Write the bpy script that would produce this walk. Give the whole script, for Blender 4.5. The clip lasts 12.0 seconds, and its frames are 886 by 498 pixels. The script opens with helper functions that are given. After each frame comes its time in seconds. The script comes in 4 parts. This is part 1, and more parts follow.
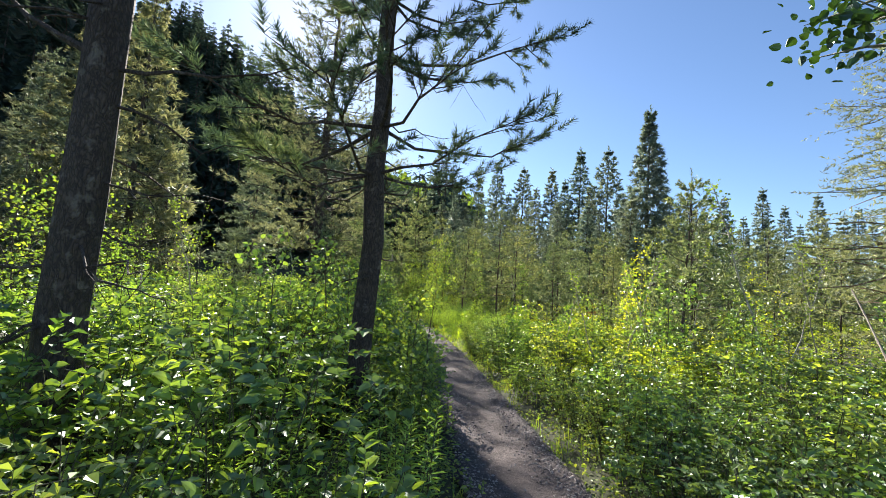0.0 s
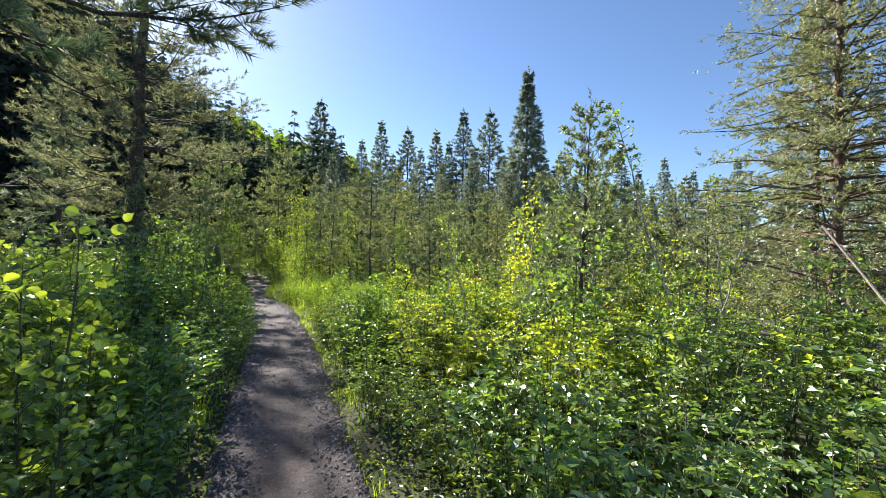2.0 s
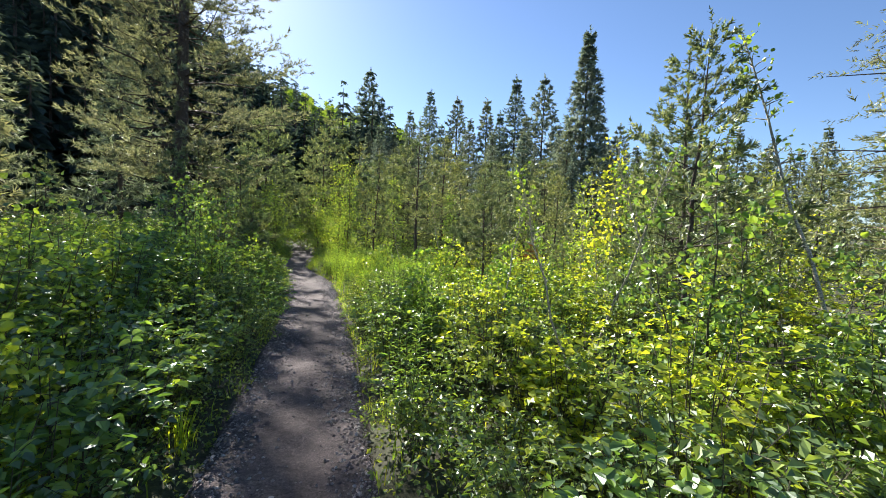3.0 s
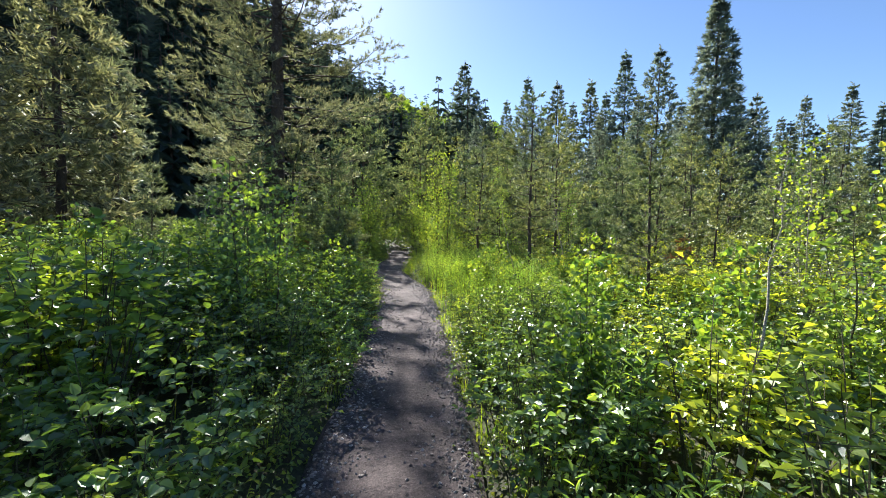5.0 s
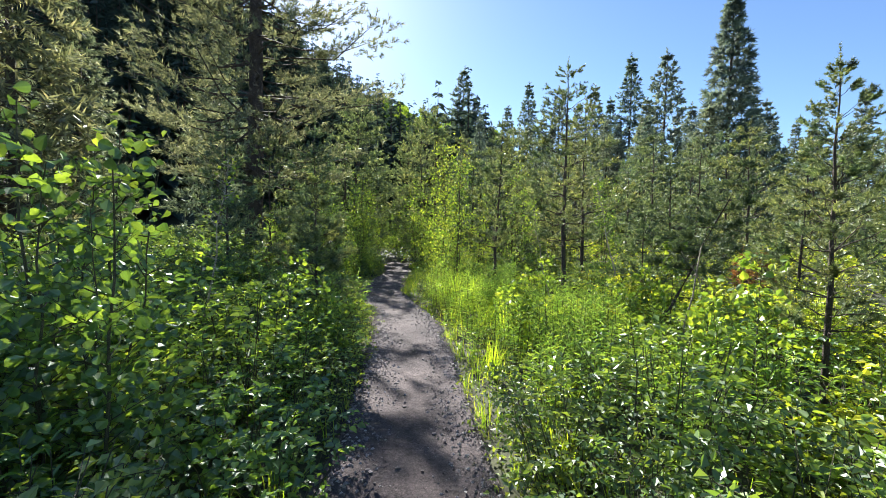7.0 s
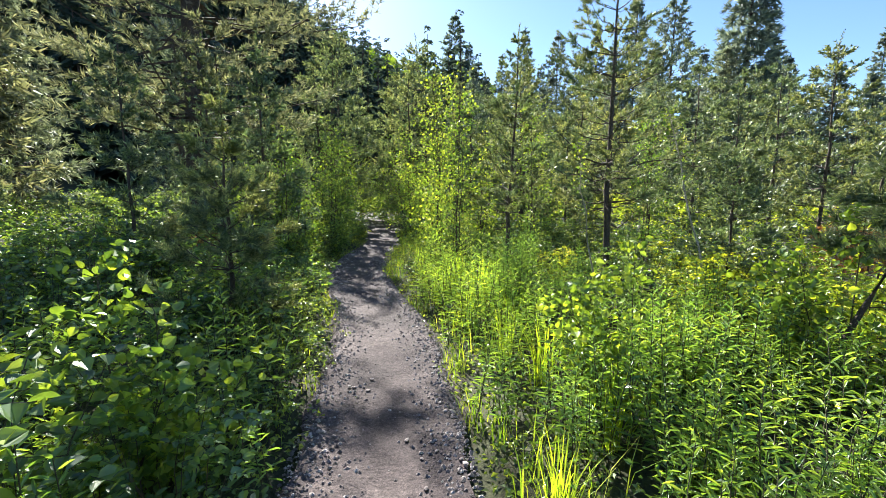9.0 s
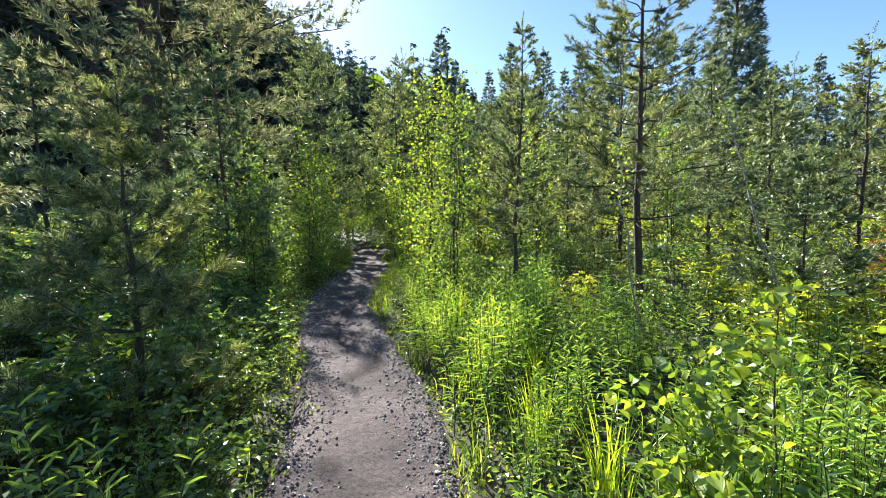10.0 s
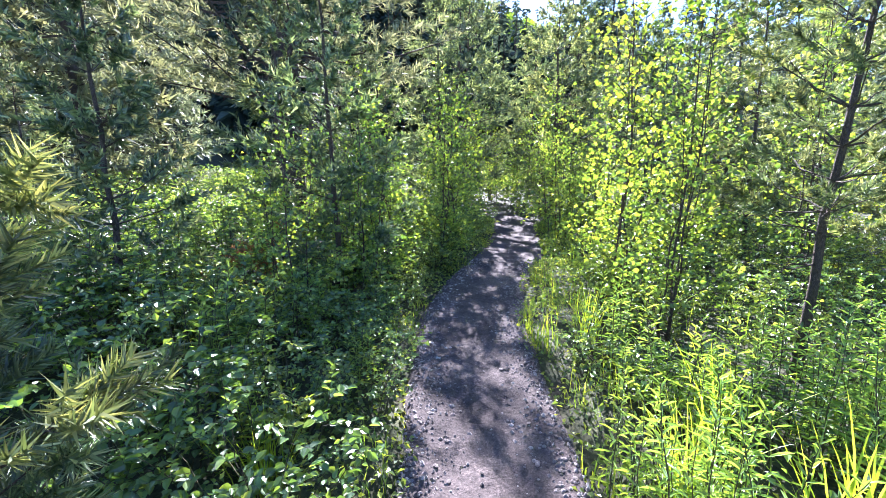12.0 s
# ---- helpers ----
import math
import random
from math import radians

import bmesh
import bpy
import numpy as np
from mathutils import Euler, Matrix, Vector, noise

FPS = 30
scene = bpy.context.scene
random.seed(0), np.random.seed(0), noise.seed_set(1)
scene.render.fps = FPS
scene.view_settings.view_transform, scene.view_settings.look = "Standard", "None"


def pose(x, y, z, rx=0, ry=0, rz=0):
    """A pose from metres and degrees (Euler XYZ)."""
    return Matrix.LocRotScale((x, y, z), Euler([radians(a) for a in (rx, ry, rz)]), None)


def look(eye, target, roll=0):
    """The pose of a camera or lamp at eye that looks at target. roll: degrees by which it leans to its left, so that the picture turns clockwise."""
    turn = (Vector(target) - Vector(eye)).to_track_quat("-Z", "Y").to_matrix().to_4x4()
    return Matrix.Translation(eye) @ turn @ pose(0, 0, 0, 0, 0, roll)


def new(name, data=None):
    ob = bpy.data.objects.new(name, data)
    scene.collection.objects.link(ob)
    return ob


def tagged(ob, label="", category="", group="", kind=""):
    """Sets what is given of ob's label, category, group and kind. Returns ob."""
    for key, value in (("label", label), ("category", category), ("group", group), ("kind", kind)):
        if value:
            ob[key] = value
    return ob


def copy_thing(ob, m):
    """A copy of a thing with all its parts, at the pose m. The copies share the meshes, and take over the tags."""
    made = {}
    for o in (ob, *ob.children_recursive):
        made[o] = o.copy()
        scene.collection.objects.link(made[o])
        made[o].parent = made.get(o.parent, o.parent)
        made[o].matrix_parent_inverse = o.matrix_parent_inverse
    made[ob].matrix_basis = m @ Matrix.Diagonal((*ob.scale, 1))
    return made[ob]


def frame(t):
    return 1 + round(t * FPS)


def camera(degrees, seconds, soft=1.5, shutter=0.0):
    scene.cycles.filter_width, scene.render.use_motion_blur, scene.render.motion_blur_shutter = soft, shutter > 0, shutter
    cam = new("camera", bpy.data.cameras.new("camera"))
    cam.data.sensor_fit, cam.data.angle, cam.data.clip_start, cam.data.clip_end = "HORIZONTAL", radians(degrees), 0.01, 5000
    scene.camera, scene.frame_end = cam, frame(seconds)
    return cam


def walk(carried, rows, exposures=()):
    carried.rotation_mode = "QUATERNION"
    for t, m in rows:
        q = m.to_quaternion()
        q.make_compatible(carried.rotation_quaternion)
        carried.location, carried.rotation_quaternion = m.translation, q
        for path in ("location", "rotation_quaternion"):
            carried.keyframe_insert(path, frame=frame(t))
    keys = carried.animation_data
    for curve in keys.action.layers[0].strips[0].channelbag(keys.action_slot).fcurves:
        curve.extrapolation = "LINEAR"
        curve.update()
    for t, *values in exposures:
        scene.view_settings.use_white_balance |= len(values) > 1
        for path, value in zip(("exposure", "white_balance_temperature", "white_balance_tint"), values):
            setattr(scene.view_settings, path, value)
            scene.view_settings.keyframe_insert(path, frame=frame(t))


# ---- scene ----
cam = camera(91.9, 12.0, 0.7)
METRES, EYE, TILT, LEAN, TURN = 14.0, 1.55, 4.6, -4.0, 0.0
ROWS = [
    (0.0, 0.0, 0.0, 0.0, -0.0, 0.0, -0.0),
    (0.5, 0.0167, 0.0361, -0.0042, 0.61, 1.04, -1.31),
    (1.0, 0.0338, 0.0826, -0.0076, -6.3, 2.03, -1.06),
    (1.5, 0.0498, 0.1265, -0.0149, -15.4, -3.04, 1.88),
    (2.0, 0.0603, 0.1652, -0.0212, -14.76, -4.71, 1.27),
    (2.5, 0.068, 0.2126, -0.0284, -15.59, -7.72, 1.16),
    (3.0, 0.07, 0.2545, -0.0314, -8.47, -8.05, 0.69),
    (5.0, 0.0522, 0.4106, -0.0449, 4.04, -8.16, 3.37),
    (5.5, 0.0379, 0.4365, -0.0389, 16.63, -2.09, 4.57),
    (6.0, 0.0362, 0.4822, -0.0416, 15.78, -3.09, 3.67),
    (6.5, 0.0277, 0.5261, -0.0509, 9.12, -4.39, 2.68),
    (7.0, 0.0232, 0.5677, -0.0559, 3.75, -7.12, 3.17),
    (9.0, 0.0093, 0.7353, -0.0683, 2.63, -12.63, 3.91),
    (9.5, 0.0065, 0.7718, -0.0723, 3.23, -12.57, 3.96),
    (10.0, 0.0007, 0.8138, -0.0731, 1.09, -10.59, 4.95),
    (10.5, -0.0055, 0.8492, -0.0719, 4.27, -9.27, 4.11),
    (11.0, -0.0173, 0.8896, -0.074, 4.24, -9.37, 5.17),
    (11.5, -0.027, 0.9221, -0.0789, 16.78, -13.68, 3.16),
    (12.0, -0.0412, 0.9681, -0.0776, 19.82, -14.72, 5.39),
]
EXPOSURES = [(0.0, 1.72, 6400, 11), (1.0, 1.58, 6100, 9), (2.5, 1.66, 6350, 13), (3.0, 1.62, 6250, 13), (5.0, 1.65, 6100, 13), (7.0, 1.76, 6050, 12), (9.0, 1.97, 6150, 11), (9.5, 1.97, 6150, 11), (10.5, 1.9, 5950, 14), (11.0, 2.1, 5850, 18), (11.5, 2.35, 5700, 21), (12.0, 2.9, 5450, 25)]
walk(cam, [(t, pose(0, 0, EYE, TILT, LEAN, TURN) @ pose(METRES * x, METRES * y, METRES * z, 90 + pitch, roll, yaw)) for t, x, y, z, yaw, pitch, roll in ROWS], EXPOSURES)

SUN_AZ, SUN_EL = -21.5, 31.0
to_sun = Vector((math.sin(radians(SUN_AZ)) * math.cos(radians(SUN_EL)), math.cos(radians(SUN_AZ)) * math.cos(radians(SUN_EL)), math.sin(radians(SUN_EL))))

# ---- light ----
world = bpy.data.worlds.new("world")
scene.world = world
world.use_nodes = True
wn = world.node_tree.nodes
sky = wn.new("ShaderNodeTexSky")
sky.sky_type, sky.sun_disc = "NISHITA", False
sky.sun_elevation, sky.sun_rotation = radians(SUN_EL), radians(SUN_AZ)
sky.altitude, sky.air_density, sky.dust_density, sky.ozone_density = 800, 1.0, 0.42, 4.0
wn["Background"].inputs["Strength"].default_value = 0.059
world.node_tree.links.new(sky.outputs[0], wn["Background"].inputs["Color"])
sun = new("sun", bpy.data.lights.new("sun", "SUN"))
sun.data.energy, sun.data.angle, sun.data.color = 5.0, radians(0.6), (1.0, 0.93, 0.82)
sun.matrix_world = look(to_sun * 60, (0, 0, 0))


# ---- materials ----
class Nodes:
    """A small wrapper to write node materials in few lines."""

    def __init__(self, name):
        self.mat = bpy.data.materials.new(name)
        self.mat.use_nodes = True
        self.tree = self.mat.node_tree
        self.tree.nodes.clear()

    def add(self, kind, **given):
        node = self.tree.nodes.new(kind)
        for key, value in given.items():
            socket = node.inputs[key.replace("_", " ")]
            if isinstance(value, bpy.types.NodeSocket):
                self.tree.links.new(value, socket)
            else:
                socket.default_value = value
        return node

    def noise(self, scale, detail=4.0, rough=0.6, vector=None):
        node = self.add("ShaderNodeTexNoise", Scale=scale, Detail=detail, Roughness=rough)
        if vector is not None:
            self.tree.links.new(vector, node.inputs["Vector"])
        return node.outputs["Fac"]

    def ramp(self, fac, *stops):
        node = self.tree.nodes.new("ShaderNodeValToRGB")
        self.tree.links.new(fac, node.inputs["Fac"])
        e = node.color_ramp.elements
        while len(e) < len(stops):
            e.new(0.5)
        for item, (at, colour) in zip(e, stops):
            item.position, item.color = at, (*colour, 1)
        return node.outputs["Color"]

    def mix(self, fac, a, b, how="MIX"):
        node = self.tree.nodes.new("ShaderNodeMix")
        node.data_type, node.blend_type = "RGBA", how
        for i, v in ((0, fac), (6, a), (7, b)):
            if isinstance(v, bpy.types.NodeSocket):
                self.tree.links.new(v, node.inputs[i])
            else:
                node.inputs[i].default_value = v if i == 0 else (*v, 1)
        return node.outputs[2]

    def bump(self, height, strength, distance):
        return self.add("ShaderNodeBump", Height=height, Strength=strength, Distance=distance).outputs[0]

    def math(self, how, a, b):
        node = self.tree.nodes.new("ShaderNodeMath")
        node.operation = how
        for i, v in enumerate((a, b)):
            if isinstance(v, bpy.types.NodeSocket):
                self.tree.links.new(v, node.inputs[i])
            else:
                node.inputs[i].default_value = v
        return node.outputs[0]

    def out(self, shader):
        node = self.tree.nodes.new("ShaderNodeOutputMaterial")
        self.tree.links.new(shader, node.inputs["Surface"])
        return self.mat


def leaf_material(name, dark, mid, light, through_leaf=0.45, gloss=0.075, rough=0.38, warm=(1.36, 1.25, 0.34), clump=(9.0, 0.72, 1.2)):
    """A leaf: diffuse and translucent, with a waxy sheen; colour varies leaf by leaf and plant by plant."""
    n = Nodes(name)
    island = n.add("ShaderNodeNewGeometry").outputs["Random Per Island"]
    plant = n.add("ShaderNodeObjectInfo").outputs["Random"]
    base = n.ramp(island, (0.0, dark), (0.55, mid), (1.0, light))
    tone = n.ramp(plant, (0.0, (0.88, 1.0, 1.0)), (0.5, (1.12, 1.12, 1.12)), (1.0, (1.35, 1.22, 0.9)))
    base = n.mix(1.0, base, tone, "MULTIPLY")
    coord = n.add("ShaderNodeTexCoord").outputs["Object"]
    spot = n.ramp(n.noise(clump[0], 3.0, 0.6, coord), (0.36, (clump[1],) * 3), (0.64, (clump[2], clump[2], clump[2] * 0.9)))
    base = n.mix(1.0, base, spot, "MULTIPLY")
    thin = n.mix(1.0, base, tuple(c * through_leaf * 2.3 for c in warm), "MULTIPLY")
    body = n.add("ShaderNodeAddShader")
    n.tree.links.new(n.add("ShaderNodeBsdfDiffuse", Color=base).outputs[0], body.inputs[0])
    n.tree.links.new(n.add("ShaderNodeBsdfTranslucent", Color=thin).outputs[0], body.inputs[1])
    shine = n.add("ShaderNodeMixShader", Fac=gloss)
    n.tree.links.new(body.outputs[0], shine.inputs[1])
    n.tree.links.new(n.add("ShaderNodeBsdfGlossy", Color=(0.8, 0.85, 0.8, 1), Roughness=rough).outputs[0], shine.inputs[2])
    return n.out(shine.outputs[0])


def bark_material(name, deep, mid, pale, scale=1.0, stretch=0.25, relief=0.02, flake=None):
    """Bark: plates stretched along the trunk, with deep furrows and paler flakes."""
    n = Nodes(name)
    coord = n.add("ShaderNodeTexCoord").outputs["Object"]
    m = n.add("ShaderNodeMapping", Vector=coord, Scale=(1, 1, stretch)).outputs[0]
    warp = n.add("ShaderNodeTexNoise", Vector=m, Scale=14.0 * scale, Detail=3.0)
    bend = n.add("ShaderNodeMixRGB", Fac=0.12, Color1=m, Color2=warp.outputs["Color"])
    plates = n.add("ShaderNodeTexVoronoi", Vector=bend.outputs[0], Scale=40.0 * scale)
    plates.feature = "DISTANCE_TO_EDGE"
    grain = n.noise(60.0 * scale, 5.0, 0.65, m)
    big = n.noise(6.0 * scale, 4.0, 0.6, m)
    colour = n.ramp(big, (0.3, mid), (0.75, pale))
    colour = n.mix(n.ramp(plates.outputs["Distance"], (0.0, (0.75, 0.75, 0.75)), (0.22, (0, 0, 0))), colour, deep)
    colour = n.mix(0.6, colour, n.ramp(grain, (0.3, (0.5, 0.5, 0.5)), (0.7, (1.35, 1.3, 1.2))), "MULTIPLY")
    if flake:
        colour = n.mix(n.ramp(n.noise(9.0, 3.0, 0.6, coord), (0.58, (0, 0, 0)), (0.66, (1, 1, 1))), colour, flake)
    height = n.math("ADD", n.math("MULTIPLY", plates.outputs["Distance"], 1.6), n.math("MULTIPLY", grain, 0.35))
    p = n.add("ShaderNodeBsdfPrincipled", Base_Color=colour, Roughness=0.9, Normal=n.bump(height, 0.9, relief))
    return n.out(p.outputs[0])


def soil_material(name, stops, litter, scale=1.0, relief=0.5):
    n = Nodes(name)
    coord = n.add("ShaderNodeTexCoord").outputs["Object"]
    big = n.noise(1.3 * scale, 6.0, 0.65, coord)
    fine = n.noise(30.0 * scale, 7.0, 0.75, coord)
    grit = n.add("ShaderNodeTexVoronoi", Vector=coord, Scale=110.0 * scale)
    colour = n.ramp(big, *stops)
    colour = n.mix(0.9, colour, n.ramp(fine, (0.32, (0.45, 0.43, 0.43)), (0.5, (0.95, 0.94, 0.93)), (0.7, (1.5, 1.46, 1.4))), "MULTIPLY")
    colour = n.mix(0.65, colour, n.mix(1.0, colour, n.ramp(grit.outputs["Color"], (0.0, (0.3, 0.28, 0.28)), (0.7, (1.1, 1.08, 1.05)), (1.0, (1.9, 1.85, 1.8))), "MULTIPLY"))
    colour = n.mix(n.ramp(n.noise(5.5 * scale, 6.0, 0.8, coord), (0.56, (0, 0, 0)), (0.68, (1, 1, 1))), colour, litter)
    height = n.math("ADD", n.math("MULTIPLY", fine, 0.6), n.math("MULTIPLY", n.noise(9.0 * scale, 4.0, 0.6, coord), 0.9))
    p = n.add("ShaderNodeBsdfPrincipled", Base_Color=colour, Roughness=0.95, Normal=n.bump(height, relief, 0.02))
    return n.out(p.outputs[0])


def stone_material(name):
    n = Nodes(name)
    plant = n.add("ShaderNodeObjectInfo").outputs["Random"]
    island = n.add("ShaderNodeNewGeometry").outputs["Random Per Island"]
    which = n.math("FRACT", n.math("ADD", plant, island), 0.0)
    colour = n.ramp(which, (0.0, (0.075, 0.063, 0.062)), (0.4, (0.19, 0.16, 0.153)), (0.8, (0.32, 0.277, 0.26)), (1.0, (0.5, 0.46, 0.43)))
    coord = n.add("ShaderNodeTexCoord").outputs["Object"]
    grain = n.noise(70.0, 4.0, 0.7, coord)
    colour = n.mix(0.7, colour, n.ramp(grain, (0.3, (0.6, 0.6, 0.6)), (0.7, (1.25, 1.25, 1.25))), "MULTIPLY")
    return n.out(n.add("ShaderNodeBsdfPrincipled", Base_Color=colour, Roughness=0.85, Normal=n.bump(grain, 0.5, 0.006)).outputs[0])


broad_leaf = leaf_material("broad_leaf", (0.034, 0.064, 0.03), (0.06, 0.11, 0.038), (0.145, 0.212, 0.05), 0.46)
small_leaf = leaf_material("small_leaf", (0.038, 0.066, 0.03), (0.076, 0.122, 0.042), (0.168, 0.218, 0.062), 0.44)
# yellow-green leaves, with sunlight on them put into the brighter colour
sunlit_yellow_leaf = leaf_material("sunlit_yellow_leaf", (0.072, 0.112, 0.02), (0.145, 0.192, 0.03), (0.265, 0.285, 0.042), 0.52, 0.06)
# overhanging aspen leaves: the shade on their undersides is put into this dark colour
shaded_leaf = leaf_material("shaded_leaf", (0.02, 0.05, 0.018), (0.035, 0.08, 0.024), (0.06, 0.12, 0.03), 0.14, 0.08)
herb_leaf = leaf_material("herb_leaf", (0.055, 0.105, 0.034), (0.095, 0.165, 0.048), (0.18, 0.255, 0.07), 0.46, 0.09, 0.45)
aspen_leaf = leaf_material("aspen_leaf", (0.046, 0.088, 0.024), (0.09, 0.145, 0.032), (0.185, 0.24, 0.044), 0.42, 0.07)
grass_blade = leaf_material("grass_blade", (0.06, 0.12, 0.02), (0.12, 0.2, 0.025), (0.24, 0.27, 0.06), 0.5, 0.05)
bright_blade = leaf_material("bright_blade", (0.11, 0.17, 0.022), (0.17, 0.235, 0.028), (0.26, 0.3, 0.036), 0.55, 0.06)
pine_needle = leaf_material("pine_needle", (0.024, 0.044, 0.028), (0.048, 0.072, 0.042), (0.095, 0.118, 0.07), 0.28, 0.08, 0.45, (1.1, 1.12, 0.7))
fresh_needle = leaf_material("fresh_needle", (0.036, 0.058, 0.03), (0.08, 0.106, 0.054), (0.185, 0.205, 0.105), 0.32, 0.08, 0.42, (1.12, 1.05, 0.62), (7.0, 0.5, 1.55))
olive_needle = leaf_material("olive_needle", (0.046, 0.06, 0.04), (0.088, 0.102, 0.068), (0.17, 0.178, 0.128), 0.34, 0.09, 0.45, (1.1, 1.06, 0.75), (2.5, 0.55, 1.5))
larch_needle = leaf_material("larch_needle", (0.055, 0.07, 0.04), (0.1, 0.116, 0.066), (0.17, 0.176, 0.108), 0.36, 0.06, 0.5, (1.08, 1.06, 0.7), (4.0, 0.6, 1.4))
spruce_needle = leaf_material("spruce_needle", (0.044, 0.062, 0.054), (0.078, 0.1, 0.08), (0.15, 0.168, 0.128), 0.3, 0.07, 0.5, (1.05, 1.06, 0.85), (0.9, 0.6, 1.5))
# darker than the spruce needles: the hillside's shade is put into the colour
shaded_hill_needle = leaf_material("shaded_hill_needle", (0.024, 0.035, 0.032), (0.038, 0.053, 0.046), (0.06, 0.078, 0.06), 0.18, 0.03, 0.5, (1.1, 1.1, 0.8))
far_leaf = leaf_material("far_leaf", (0.05, 0.085, 0.022), (0.085, 0.125, 0.032), (0.135, 0.17, 0.045), 0.38, 0.03)
rust_needle = leaf_material("rust_needle", (0.12, 0.06, 0.035), (0.19, 0.095, 0.05), (0.27, 0.145, 0.08), 0.22, 0.03, warm=(1.25, 1.1, 0.5))
pine_bark = bark_material("pine_bark", (0.022, 0.016, 0.013), (0.064, 0.046, 0.036), (0.125, 0.094, 0.075), 1.0, 0.4, 0.02, (0.15, 0.125, 0.1))
young_bark = bark_material("young_bark", (0.03, 0.024, 0.02), (0.085, 0.065, 0.05), (0.16, 0.125, 0.1), 2.0, 0.4, 0.008)
aspen_bark = bark_material("aspen_bark", (0.06, 0.055, 0.045), (0.42, 0.39, 0.32), (0.58, 0.55, 0.47), 0.8, 1.6, 0.004)
larch_bark = bark_material("larch_bark", (0.05, 0.03, 0.025), (0.16, 0.1, 0.075), (0.26, 0.17, 0.13), 1.2, 0.35, 0.012, (0.5, 0.45, 0.38))
stem_bark = bark_material("stem_bark", (0.04, 0.035, 0.02), (0.1, 0.1, 0.05), (0.17, 0.16, 0.09), 3.0, 0.4, 0.003)
dead_wood = bark_material("dead_wood", (0.1, 0.085, 0.07), (0.27, 0.23, 0.19), (0.42, 0.37, 0.31), 2.0, 0.2, 0.006)
trail_soil = soil_material("trail_soil", ((0.32, (0.045, 0.035, 0.036)), (0.5, (0.08, 0.064, 0.064)), (0.68, (0.14, 0.115, 0.111))), (0.058, 0.046, 0.044), 1.0, 0.85)
forest_soil = soil_material("forest_soil", ((0.3, (0.035, 0.034, 0.018)), (0.5, (0.05, 0.058, 0.024)), (0.75, (0.075, 0.085, 0.034))), (0.06, 0.044, 0.028), 0.6)
pebble_stone = stone_material("pebble_stone")

rng = np.random.default_rng(7)


# ---- geometry helpers ----
def unit(v):
    v = np.asarray(v, float)
    return v / np.maximum(np.linalg.norm(v, axis=-1, keepdims=True), 1e-9)


class Geo:
    """Gathers points and faces of one mesh."""

    def __init__(self):
        self.points, self.faces, self.count, self.tris = [], [], 0, 0

    def put(self, points, faces):
        self.points.append(np.asarray(points, float))
        self.faces += (np.asarray(faces, int) + self.count).tolist()
        self.count += len(points)

    def mesh(self, name, material, smooth=False):
        me = bpy.data.meshes.new(name)
        me.from_pydata(np.concatenate(self.points).tolist(), [], self.faces)
        me.materials.append(material)
        if smooth:
            me.polygons.foreach_set("use_smooth", [True] * len(me.polygons))
        me.update()
        return me


def tube(geo, line, radii, sides=6, rough=0.0):
    """A tapered tube along a line of points; rough makes its girth uneven."""
    line = np.asarray(line, float)
    k = len(line)
    along = unit(np.gradient(line, axis=0))
    ref = np.where(np.abs(along[:, 2:3]) > 0.9, np.array([[1.0, 0, 0]]), np.array([[0, 0, 1.0]]))
    a = unit(np.cross(along, ref))
    b = np.cross(along, a)
    turn = np.arange(sides) * 2 * np.pi / sides
    girth = np.asarray(radii, float)[:, None] * (1 + rough * rng.normal(size=(k, sides)))
    ring = line[:, None] + girth[..., None] * (np.cos(turn)[None, :, None] * a[:, None] + np.sin(turn)[None, :, None] * b[:, None])
    i, j = np.meshgrid(np.arange(k - 1), np.arange(sides), indexing="ij")
    n = (j + 1) % sides
    faces = np.stack([i * sides + j, i * sides + n, (i + 1) * sides + n, (i + 1) * sides + j], -1).reshape(-1, 4)
    geo.put(ring.reshape(-1, 3), faces)


def leaves(geo, at, way, length, width, fold=0.25, flat=0.75, full=True):
    """Folded leaf blades: at their stalks, pointing along way, faces mostly up. full: eight points, else four."""
    n = len(at)
    way = unit(way)
    up = unit(np.array([0, 0, 1.0]) * flat + rng.normal(size=(n, 3)) * (1 - flat))
    side = unit(np.cross(way, up))
    up = np.cross(side, way)
    le = (np.ones(n) * length)[:, None]
    wi = (np.ones(n) * width)[:, None] / 2
    lift = up * wi * fold * 2
    tip = at + way * le - up * le * 0.12
    if full:
        p = np.stack([at, at + way * le * 0.14 + side * wi * 0.72 + lift * 0.7, at + way * le * 0.42 + side * wi + lift, at + way * le * 0.74 + side * wi * 0.66 + lift * 0.6,
                      tip, at + way * le * 0.74 - side * wi * 0.66 + lift * 0.6, at + way * le * 0.42 - side * wi + lift, at + way * le * 0.14 - side * wi * 0.72 + lift * 0.7], 1)
        f = np.array([[0, 1, 2, 3, 4], [0, 4, 5, 6, 7]])
    else:
        p = np.stack([at, at + way * le * 0.45 + side * wi + lift, tip, at + way * le * 0.45 - side * wi + lift], 1)
        f = np.array([[0, 1, 2], [0, 2, 3]])
    k = p.shape[1]
    geo.put(p.reshape(-1, 3), (np.arange(n)[:, None, None] * k + f[None]).reshape(-1, f.shape[1]))


